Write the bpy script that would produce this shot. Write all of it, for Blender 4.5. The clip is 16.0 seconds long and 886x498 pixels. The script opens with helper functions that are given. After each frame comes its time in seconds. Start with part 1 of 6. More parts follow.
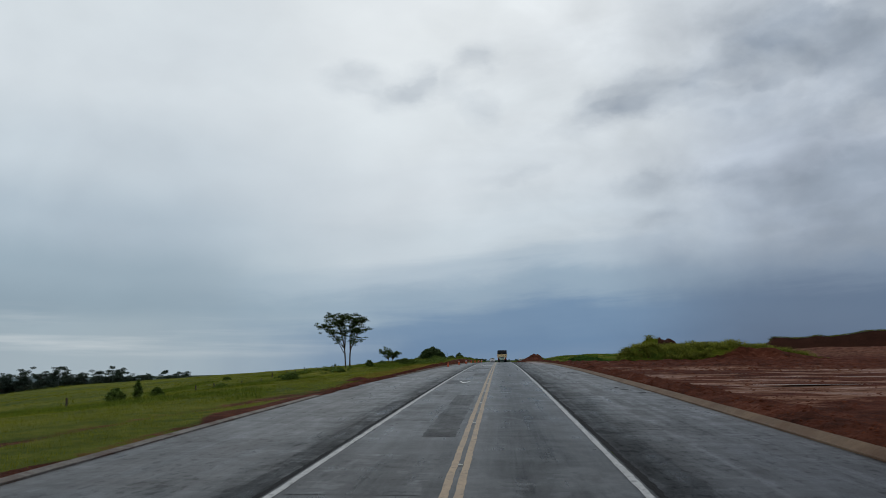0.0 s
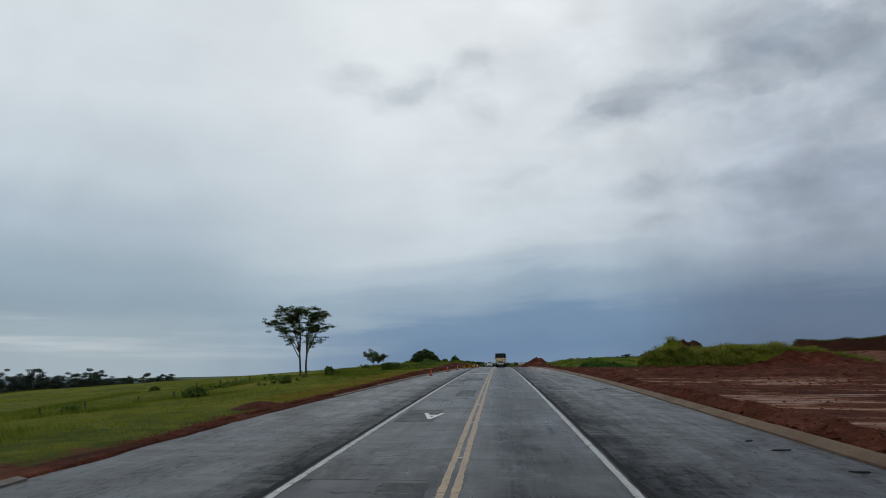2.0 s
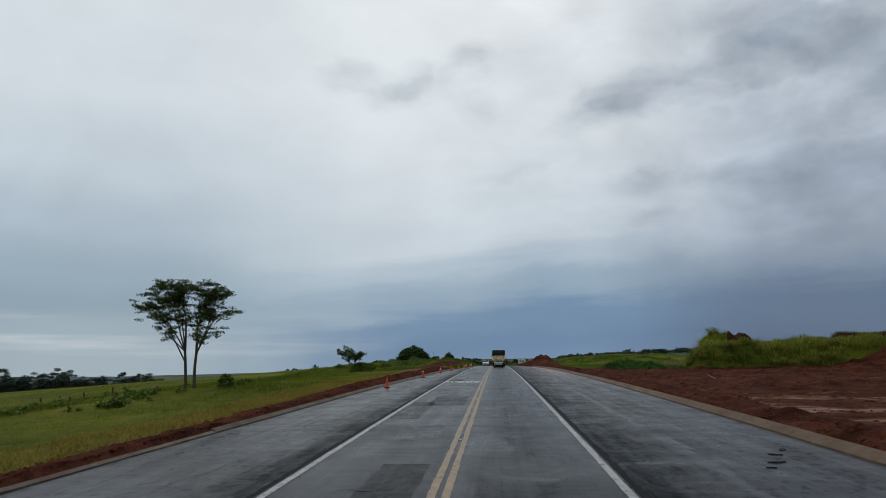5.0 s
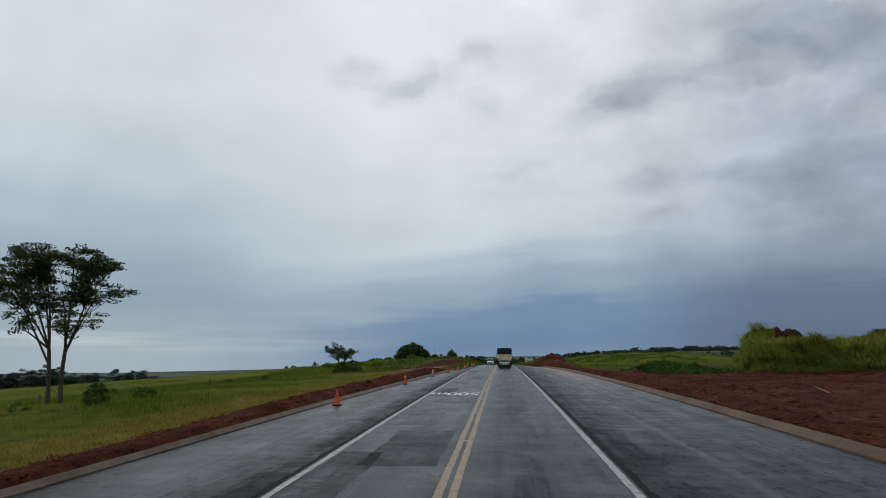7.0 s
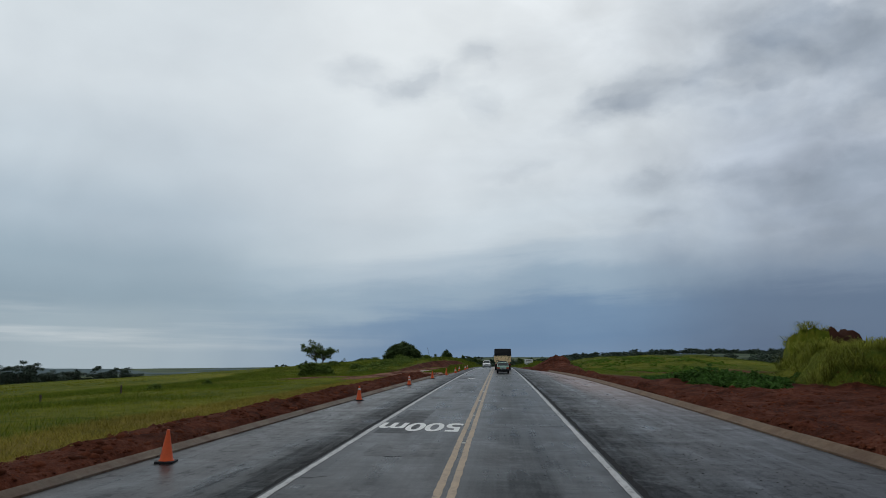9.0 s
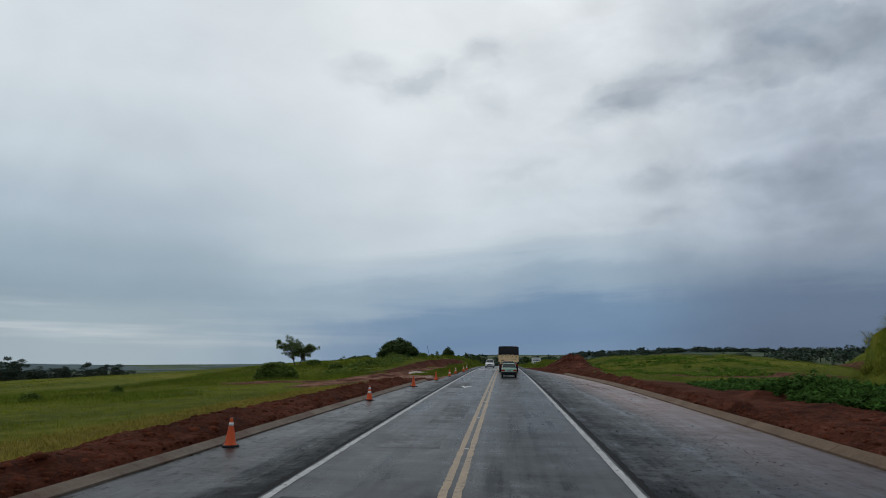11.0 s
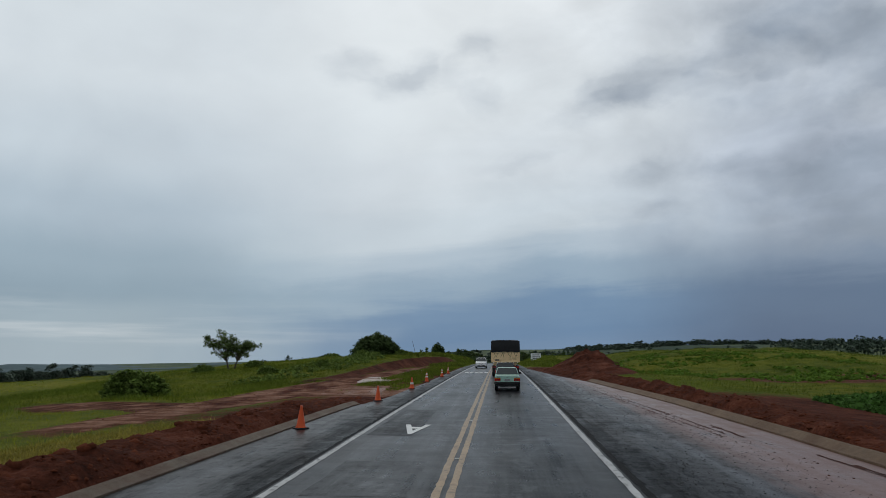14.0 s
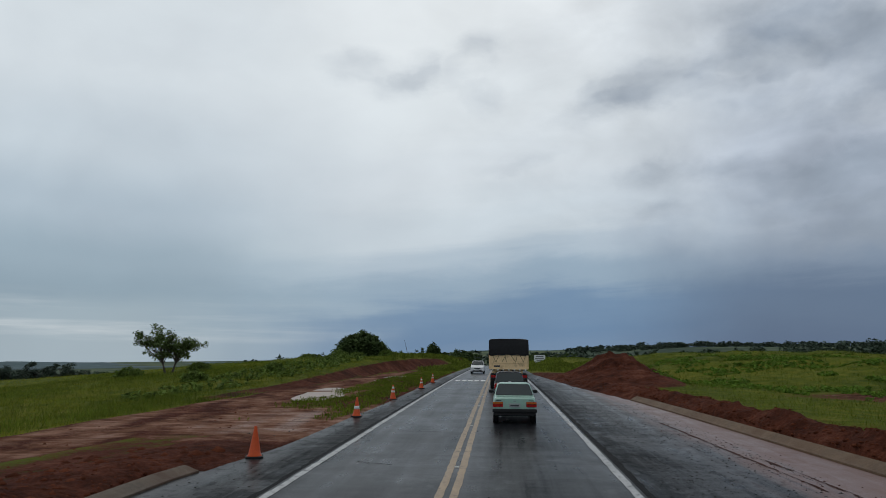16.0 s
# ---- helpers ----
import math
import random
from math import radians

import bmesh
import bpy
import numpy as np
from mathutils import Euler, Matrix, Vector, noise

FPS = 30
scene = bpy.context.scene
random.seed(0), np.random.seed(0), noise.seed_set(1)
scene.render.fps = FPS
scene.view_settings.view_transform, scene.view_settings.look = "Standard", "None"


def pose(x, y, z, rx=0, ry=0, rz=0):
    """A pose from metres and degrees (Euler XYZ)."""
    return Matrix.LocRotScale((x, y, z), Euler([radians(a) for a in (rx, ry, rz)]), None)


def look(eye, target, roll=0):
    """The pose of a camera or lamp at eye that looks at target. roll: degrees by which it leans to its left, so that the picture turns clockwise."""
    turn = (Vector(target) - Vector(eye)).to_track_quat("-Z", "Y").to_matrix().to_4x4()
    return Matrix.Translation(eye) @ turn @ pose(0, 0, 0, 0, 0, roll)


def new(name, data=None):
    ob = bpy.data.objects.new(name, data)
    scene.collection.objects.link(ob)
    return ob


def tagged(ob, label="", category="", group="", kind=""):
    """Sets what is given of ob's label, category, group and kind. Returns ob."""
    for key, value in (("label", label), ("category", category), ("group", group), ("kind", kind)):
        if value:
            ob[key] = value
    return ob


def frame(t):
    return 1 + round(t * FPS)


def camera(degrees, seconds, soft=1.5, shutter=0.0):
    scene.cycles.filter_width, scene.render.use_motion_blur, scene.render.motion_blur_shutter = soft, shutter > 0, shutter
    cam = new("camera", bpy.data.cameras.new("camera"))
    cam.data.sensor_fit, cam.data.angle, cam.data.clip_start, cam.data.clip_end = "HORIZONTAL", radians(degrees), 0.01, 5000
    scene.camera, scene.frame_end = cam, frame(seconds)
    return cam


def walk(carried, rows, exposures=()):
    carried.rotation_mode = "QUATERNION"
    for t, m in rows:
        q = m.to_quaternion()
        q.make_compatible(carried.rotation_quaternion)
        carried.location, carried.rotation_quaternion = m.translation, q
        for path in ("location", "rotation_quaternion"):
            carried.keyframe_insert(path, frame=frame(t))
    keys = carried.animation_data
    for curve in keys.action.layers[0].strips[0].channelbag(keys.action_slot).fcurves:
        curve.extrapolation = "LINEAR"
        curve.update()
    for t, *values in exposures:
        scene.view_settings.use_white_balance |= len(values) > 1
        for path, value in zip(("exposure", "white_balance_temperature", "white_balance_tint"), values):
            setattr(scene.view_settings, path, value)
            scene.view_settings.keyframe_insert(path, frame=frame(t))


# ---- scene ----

# ------------------------------------------------------------ camera and walk
CREST, RADIUS = 216.0, 6762.0      # the road runs over a long gentle crest
EYE = 2.64                         # the camera's height over the road


def road_z(y):
    """Height of the road's crown line."""
    y = np.asarray(y, float)
    t = np.clip(y, -160, 420)
    z = -(t - CREST) ** 2 / (2 * RADIUS)
    z = z - 0.0302 * (np.clip(y, 420, 640) - 420)
    return z + 0.018 * (np.clip(y, 640, 1500) - 640)


cam = camera(68.0, 16.0, soft=0.9)
DRIVE = [  # seconds, x, y, pitch, yaw, lean
    (0, 0.973, 20.909, 9.864, 4.809, 0.399),
    (0.5, 1.012, 26.661, 9.883, 4.623, 0.508),
    (1, 0.995, 32.302, 10.230, 4.562, 0.482),
    (1.5, 0.997, 37.876, 10.074, 4.644, 0.297),
    (2, 1.028, 43.313, 10.049, 4.695, 0.241),
    (2.5, 1.064, 48.453, 9.959, 4.622, 0.169),
    (3, 1.099, 53.773, 10.016, 4.583, 0.028),
    (3.5, 1.117, 58.788, 10.097, 4.488, 0.097),
    (4, 1.128, 63.573, 10.004, 4.302, 0.404),
    (6.5, 1.174, 84.571, 9.502, 4.852, 0.460),
    (7, 1.116, 88.762, 9.497, 4.978, 0.340),
    (7.5, 1.094, 92.901, 9.516, 4.943, 0.296),
    (8, 1.077, 96.937, 9.726, 4.852, 0.385),
    (8.5, 1.093, 100.920, 9.582, 4.784, 0.070),
    (9, 1.075, 104.842, 9.481, 4.865, -0.292),
    (11.5, 1.024, 126.515, 9.236, 5.399, -0.461),
    (12, 0.991, 130.812, 9.261, 5.257, -0.200),
    (12.5, 1.014, 135.089, 9.348, 4.998, -0.034),
    (13, 1.064, 139.353, 9.173, 4.736, 0.002),
    (13.5, 1.092, 143.649, 8.862, 4.714, 0.238),
    (14, 1.099, 148.025, 8.869, 4.840, 0.114),
    (14.5, 1.096, 152.386, 9.016, 4.906, -0.040),
    (15, 1.069, 156.643, 9.092, 4.970, -0.183),
    (15.5, 1.045, 160.739, 8.964, 4.975, -0.223),
    (16, 1.022, 164.843, 8.883, 4.884, -0.267),
]
walk(cam, [(t, pose(x, y, float(road_z(y)) + EYE, 90 + pitch, 0, yaw) @ pose(0, 0, 0, 0, 0, -lean))
           for t, x, y, pitch, yaw, lean in DRIVE])

# ------------------------------------------------------------ sky and light
SKY_STOPS = {  # down the sky: share of the way from high up to the horizon, then colour
    "west": [(0.0, 0.70, 0.745, 0.785), (0.3, 0.67, 0.715, 0.76), (0.5, 0.565, 0.625, 0.685), (0.66, 0.425, 0.50, 0.575),
             (0.78, 0.325, 0.41, 0.485), (0.86, 0.285, 0.37, 0.445), (0.92, 0.345, 0.425, 0.49), (1.0, 0.37, 0.445, 0.505)],
    "north": [(0.0, 0.80, 0.825, 0.85), (0.32, 0.73, 0.765, 0.80), (0.48, 0.67, 0.71, 0.755), (0.64, 0.58, 0.635, 0.69),
              (0.72, 0.44, 0.515, 0.595), (0.79, 0.30, 0.39, 0.49), (0.86, 0.17, 0.265, 0.405), (0.93, 0.145, 0.24, 0.385), (1.0, 0.175, 0.265, 0.40)],
    "east": [(0.0, 0.56, 0.60, 0.655), (0.2, 0.55, 0.59, 0.65), (0.4, 0.495, 0.54, 0.615), (0.55, 0.42, 0.465, 0.55),
             (0.68, 0.34, 0.39, 0.475), (0.77, 0.225, 0.28, 0.37), (0.86, 0.125, 0.175, 0.265), (1.0, 0.10, 0.145, 0.235)],
}
# torn clouds: bearing, height, half-length, half-thickness (tangents), tilt in degrees, weight
CLOUDS = [(0.60, 0.39, 0.18, 0.07, 6, 0.6), (0.60, 0.240, 0.20, 0.034, 4, 1.15), (0.60, 0.172, 0.17, 0.026, 6, 1.1), (0.497, 0.440, 0.180, 0.085, 8, 0.85), (0.225, 0.404, 0.110, 0.034, 14, 0.55), (0.340, 0.419, 0.120, 0.038, 12, 0.6), (0.55, 0.34, 0.10, 0.05, 5, 0.6),
          (0.395, 0.361, 0.085, 0.020, 8, 0.45), (0.510, 0.258, 0.145, 0.030, 4, 0.95), (0.386, 0.262, 0.080, 0.020, 6, 0.5),
          (0.252, 0.265, 0.060, 0.026, 0, 0.36), (0.519, 0.196, 0.110, 0.017, 7, 0.85), (0.445, 0.187, 0.070, 0.012, 8, 0.6),
          (0.244, 0.208, 0.050, 0.014, 4, 0.28), (-0.217, 0.438, 0.075, 0.036, -6, 0.24), (-0.119, 0.445, 0.080, 0.034, 22, 0.28),
          (-0.050, 0.469, 0.058, 0.042, 30, 0.30), (-0.023, 0.411, 0.040, 0.046, 0, 0.22), (0.037, 0.296, 0.070, 0.016, 12, 0.2)]


def wire(tree, a, out, b, into):
    tree.links.new(a.outputs[out], b.inputs[into])


def maths(tree, op, a, b=None, c=None, clamp=False):
    n = tree.nodes.new("ShaderNodeMath")
    n.operation, n.use_clamp = op, clamp
    for i, v in enumerate((a, b, c)):
        if v is None:
            continue
        if isinstance(v, (int, float)):
            n.inputs[i].default_value = v
        else:
            tree.links.new(v, n.inputs[i])
    return n.outputs[0]


def ramp_node(tree, fac, stops, mode="LINEAR"):
    n = tree.nodes.new("ShaderNodeValToRGB")
    n.color_ramp.interpolation = mode
    e = n.color_ramp.elements
    while len(e) < len(stops):
        e.new(0.5)
    for k, s in zip(e, stops):
        k.position = s[0]
        k.color = (*s[1:4], 1) if len(s) > 2 else (s[1], s[1], s[1], 1)
    tree.links.new(fac, n.inputs[0])
    return n.outputs[0]


def mix_node(tree, fac, a, b, blend="MIX"):
    n = tree.nodes.new("ShaderNodeMix")
    n.data_type, n.blend_type = "RGBA", blend
    for i, v in ((0, fac), (6, a), (7, b)):
        if isinstance(v, (int, float)):
            n.inputs[i].default_value = v
        elif isinstance(v, tuple):
            n.inputs[i].default_value = (*v[:3], 1)
        else:
            tree.links.new(v, n.inputs[i])
    return n.outputs[2]


def noise_node(tree, vec, scale, detail=4.0, rough=0.55, warp=0.0):
    n = tree.nodes.new("ShaderNodeTexNoise")
    n.inputs["Scale"].default_value, n.inputs["Detail"].default_value = scale, detail
    n.inputs["Roughness"].default_value, n.inputs["Distortion"].default_value = rough, warp
    if vec is not None:
        tree.links.new(vec, n.inputs["Vector"])
    return n.outputs["Fac"]


def combine(tree, x, y, z=0.0):
    n = tree.nodes.new("ShaderNodeCombineXYZ")
    for i, v in enumerate((x, y, z)):
        if isinstance(v, (int, float)):
            n.inputs[i].default_value = v
        else:
            tree.links.new(v, n.inputs[i])
    return n.outputs[0]


def build_sky():
    world = bpy.data.worlds.new("rain_sky")
    scene.world = world
    world.use_nodes = True
    tr = world.node_tree
    tr.nodes.clear()
    out = tr.nodes.new("ShaderNodeOutputWorld")
    back = tr.nodes.new("ShaderNodeBackground")
    wire(tr, back, 0, out, 0)
    clear = tr.nodes.new("ShaderNodeTexSky")
    clear.sky_type, clear.sun_disc = "NISHITA", False
    clear.sun_elevation, clear.sun_rotation = radians(50), radians(-25)
    co = tr.nodes.new("ShaderNodeTexCoord")
    sep = tr.nodes.new("ShaderNodeSeparateXYZ")
    wire(tr, co, "Generated", sep, 0)
    x, y, z = sep.outputs
    ahead = maths(tr, "MAXIMUM", maths(tr, "ABSOLUTE", y), 0.12)
    flat = maths(tr, "SQRT", maths(tr, "ADD", maths(tr, "MULTIPLY", x, x), maths(tr, "MULTIPLY", y, y)))
    side = maths(tr, "DIVIDE", x, ahead)                     # tangent of the bearing
    rise = maths(tr, "DIVIDE", z, maths(tr, "MAXIMUM", flat, 0.05))   # tangent of the height
    p = combine(tr, side, rise)
    # big soft billows bend the bands of the sky
    sway = maths(tr, "SUBTRACT", noise_node(tr, p, 4.5, 5, 0.55), 0.5)
    down = maths(tr, "SUBTRACT", 1.0, maths(tr, "DIVIDE", rise, 0.575))
    down = maths(tr, "ADD", down, maths(tr, "MULTIPLY", sway, 0.07))
    down = maths(tr, "MAXIMUM", down, 0.0, clamp=True)
    # the blue rain curtain's upper edge climbs from west to east
    slant = maths(tr, "MINIMUM", maths(tr, "MAXIMUM", maths(tr, "MULTIPLY", maths(tr, "SUBTRACT", 0.06, side), 0.30), 0.0), 0.085)
    frayed = noise_node(tr, combine(tr, maths(tr, "ADD", maths(tr, "MULTIPLY", side, 1.2), maths(tr, "MULTIPLY", rise, -2.4)), maths(tr, "MULTIPLY", rise, 7.0), 3.1), 3.0, 6, 0.6, 0.4)
    slant = maths(tr, "ADD", slant, maths(tr, "MULTIPLY", maths(tr, "SUBTRACT", frayed, 0.5), 0.13))
    curtain = maths(tr, "MAXIMUM", maths(tr, "SUBTRACT", down, slant), 0.0)
    west, north, east = (ramp_node(tr, d, SKY_STOPS[k], "EASE") for k, d in (("west", down), ("north", curtain), ("east", maths(tr, "ADD", down, maths(tr, "MULTIPLY", maths(tr, "SUBTRACT", frayed, 0.5), 0.10)))))
    bend = maths(tr, "ADD", side, maths(tr, "MULTIPLY", sway, 0.25))
    to_north = ramp_node(tr, maths(tr, "ADD", bend, 0.7, clamp=True), [(0.12, 0.0), (0.62, 1.0)], "EASE")
    to_east = ramp_node(tr, maths(tr, "ADD", bend, 0.0, clamp=True), [(0.08, 0.0), (0.46, 1.0)], "EASE")
    col = mix_node(tr, to_north, west, north)
    col = mix_node(tr, to_east, col, east)
    # torn grey clouds
    wx = maths(tr, "SUBTRACT", noise_node(tr, p, 9.0, 7, 0.60), 0.5)
    q0 = combine(tr, maths(tr, "ADD", side, 7.3), maths(tr, "MULTIPLY", rise, 1.6))
    wy = maths(tr, "SUBTRACT", noise_node(tr, q0, 11.0, 7, 0.60), 0.5)
    cs, cr = maths(tr, "ADD", side, maths(tr, "MULTIPLY", wx, 0.10)), maths(tr, "ADD", rise, maths(tr, "MULTIPLY", wy, 0.055))
    veil = None
    for cx, cy, rx, ry, tilt, weight in CLOUDS:
        c, s = math.cos(radians(tilt)), math.sin(radians(tilt))
        dx, dy = maths(tr, "SUBTRACT", cs, cx), maths(tr, "SUBTRACT", cr, cy)
        a = maths(tr, "ADD", maths(tr, "MULTIPLY", dx, c / rx), maths(tr, "MULTIPLY", dy, s / rx))
        b = maths(tr, "ADD", maths(tr, "MULTIPLY", dx, -s / ry), maths(tr, "MULTIPLY", dy, c / ry))
        d = maths(tr, "ADD", maths(tr, "MULTIPLY", a, a), maths(tr, "MULTIPLY", b, b))
        k = maths(tr, "MULTIPLY", maths(tr, "POWER", 2.718, maths(tr, "MULTIPLY", d, -1.1)), weight)
        veil = k if veil is None else maths(tr, "MAXIMUM", veil, k)
    q1 = combine(tr, maths(tr, "MULTIPLY", side, 1.0), maths(tr, "MULTIPLY", rise, 1.7), 2.0)
    shred = maths(tr, "ADD", maths(tr, "MULTIPLY", noise_node(tr, q1, 7.0, 4, 0.5, 0.3), 1.3), 0.56)
    lumps = tr.nodes.new("ShaderNodeTexVoronoi")
    lumps.feature = "SMOOTH_F1"
    lumps.inputs["Scale"].default_value, lumps.inputs["Detail"].default_value, lumps.inputs["Roughness"].default_value = 9.0, 2.5, 0.5
    lumps.inputs["Smoothness"].default_value = 0.9
    tr.links.new(combine(tr, cs, maths(tr, "MULTIPLY", cr, 1.9), 2.7), lumps.inputs["Vector"])
    billow = maths(tr, "SUBTRACT", 0.42, lumps.outputs["Distance"])
    veil = maths(tr, "MULTIPLY", veil, maths(tr, "ADD", shred, maths(tr, "MULTIPLY", billow, 1.35)), clamp=True)
    veil = ramp_node(tr, veil, [(0.03, 0.0), (0.20, 0.36), (0.45, 0.68), (0.9, 1.0)])
    col = mix_node(tr, veil, col, (0.30, 0.345, 0.415))
    q2 = combine(tr, maths(tr, "MULTIPLY", side, 2.6), maths(tr, "MULTIPLY", rise, 5.0), 8.4)
    lit = ramp_node(tr, noise_node(tr, q2, 1.7, 7, 0.58, 0.3), [(0.40, 0.0), (0.70, 1.0)], "EASE")
    where = ramp_node(tr, maths(tr, "ADD", side, 0.45, clamp=True), [(0.25, 0.12), (0.60, 0.5), (0.9, 0.8)], "EASE")
    high = ramp_node(tr, maths(tr, "MULTIPLY", rise, 2.0, clamp=True), [(0.22, 0.0), (0.42, 1.0)], "EASE")
    lit = maths(tr, "MULTIPLY", maths(tr, "MULTIPLY", lit, where), high)
    col = mix_node(tr, maths(tr, "MULTIPLY", lit, 0.32), col, (0.68, 0.715, 0.76))
    mott = noise_node(tr, combine(tr, maths(tr, "MULTIPLY", side, 1.6), maths(tr, "MULTIPLY", rise, 2.6), 5.2), 2.2, 5, 0.5, 0.2)
    mk = maths(tr, "ADD", maths(tr, "MULTIPLY", mott, 0.26), 0.87)
    col = mix_node(tr, 1.0, col, combine(tr, maths(tr, "MULTIPLY", mk, 0.975), mk, maths(tr, "ADD", maths(tr, "MULTIPLY", mk, 0.9), 0.10)), "MULTIPLY")
    puff = noise_node(tr, combine(tr, maths(tr, "MULTIPLY", side, 1.0), maths(tr, "MULTIPLY", rise, 1.6), 6.6), 7.0, 6, 0.50, 0.3)
    puff = maths(tr, "MULTIPLY", maths(tr, "SUBTRACT", puff, 0.5), maths(tr, "MULTIPLY", where, high))
    pk = maths(tr, "ADD", maths(tr, "MULTIPLY", puff, 0.95), 1.0)
    col = mix_node(tr, 1.0, col, combine(tr, pk, pk, pk), "MULTIPLY")
    # thin lines of light under the cloud base, low in the west
    q3 = combine(tr, maths(tr, "MULTIPLY", side, 1.3), maths(tr, "MULTIPLY", rise, 26.0), 1.7)
    low = ramp_node(tr, noise_node(tr, q3, 1.8, 5, 0.5, 0.2), [(0.42, 0.0), (0.7, 1.0)], "EASE")
    band = ramp_node(tr, maths(tr, "MULTIPLY", rise, 5.0, clamp=True), [(0.0, 0.0), (0.13, 1.0), (0.48, 0.0)], "EASE")
    off = maths(tr, "SUBTRACT", 1.0, to_north)
    col = mix_node(tr, maths(tr, "MULTIPLY", maths(tr, "MULTIPLY", low, band), maths(tr, "MULTIPLY", off, 0.85)), col, (0.54, 0.60, 0.64))
    # unseen sky overhead is dimmed so that less light reaches the ground
    lid = ramp_node(tr, maths(tr, "MULTIPLY", rise, 0.3, clamp=True), [(0.18, 1.0), (0.42, 0.42)], "EASE")
    col = mix_node(tr, 1.0, col, lid, "MULTIPLY")
    blue = mix_node(tr, 1.0, clear.outputs[0], (0.05, 0.05, 0.05), "MULTIPLY")
    col = mix_node(tr, 0.06, col, blue)
    tr.links.new(col, back.inputs[0])
    back.inputs[1].default_value = 1.0


build_sky()
sun = new("sun", bpy.data.lights.new("sun", "SUN"))
sun.data.energy, sun.data.angle, sun.data.color = 0.4, radians(40), (1.0, 0.97, 0.93)
sun.matrix_world = look((0, 0, 0), (0.27, -0.58, -0.77))

# ------------------------------------------------------------ materials


def material(name, base, rough=0.8, bump=0.0, bump_scale=8.0, spread=0.25, scale=1.0, stretch=(1, 1, 1), metal=0.0,
             spec=0.3, island=0.0, through_light=0.0, rough_spread=0.1, stain=None, stain_scale=0.4, stain_edge=(0.45, 0.7), obj_random=0.0):
    """A surface whose colour varies at two scales, with relief and wear."""
    m = bpy.data.materials.new(name)
    m.use_nodes = True
    tr = m.node_tree
    bsdf = tr.nodes["Principled BSDF"]
    geo = tr.nodes.new("ShaderNodeNewGeometry")
    mapping = tr.nodes.new("ShaderNodeMapping")
    mapping.inputs["Scale"].default_value = stretch
    co = tr.nodes.new("ShaderNodeTexCoord")
    wire(tr, co, "Object", mapping, 0)
    p = mapping.outputs[0]
    fine = noise_node(tr, p, 9.0 * scale, 6, 0.6)
    broad = noise_node(tr, p, 0.8 * scale, 4, 0.55)
    both = maths(tr, "ADD", maths(tr, "MULTIPLY", fine, 0.5), maths(tr, "MULTIPLY", broad, 0.5))
    dark, light = tuple(v * (1 - spread) for v in base), tuple(min(1, v * (1 + spread)) for v in base)
    col = ramp_node(tr, both, [(0.32, *dark), (0.68, *light)])
    if stain:
        s = ramp_node(tr, noise_node(tr, p, stain_scale, 6, 0.62, 0.4), [(stain_edge[0], 0.0), (stain_edge[1], 1.0)])
        col = mix_node(tr, s, col, stain)
    if island:
        k = maths(tr, "ADD", maths(tr, "MULTIPLY", geo.outputs["Random Per Island"], 2 * island), 1 - island)
        col = mix_node(tr, 1.0, col, combine(tr, k, k, maths(tr, "MULTIPLY", k, 0.9)), "MULTIPLY")
    if obj_random:
        info = tr.nodes.new("ShaderNodeObjectInfo")
        k = maths(tr, "ADD", maths(tr, "MULTIPLY", info.outputs["Random"], 2 * obj_random), 1 - obj_random)
        col = mix_node(tr, 1.0, col, combine(tr, k, k, k), "MULTIPLY")
    tr.links.new(col, bsdf.inputs["Base Color"])
    r = maths(tr, "ADD", maths(tr, "MULTIPLY", broad, 2 * rough_spread), rough - rough_spread, clamp=True)
    tr.links.new(r, bsdf.inputs["Roughness"])
    bsdf.inputs["Metallic"].default_value = metal
    bsdf.inputs["Specular IOR Level"].default_value = spec
    if bump:
        b = tr.nodes.new("ShaderNodeBump")
        b.inputs["Strength"].default_value, b.inputs["Distance"].default_value = min(1.0, bump * 4), bump * 0.2
        tr.links.new(noise_node(tr, p, bump_scale, 7, 0.85), b.inputs["Height"])
        wire(tr, b, 0, bsdf, "Normal")
    if through_light:
        t = tr.nodes.new("ShaderNodeBsdfTranslucent")
        tr.links.new(col, t.inputs[0])
        mx = tr.nodes.new("ShaderNodeMixShader")
        mx.inputs[0].default_value = through_light
        wire(tr, bsdf, 0, mx, 1)
        wire(tr, t, 0, mx, 2)
        wire(tr, mx, 0, tr.nodes["Material Output"], 0)
    return m


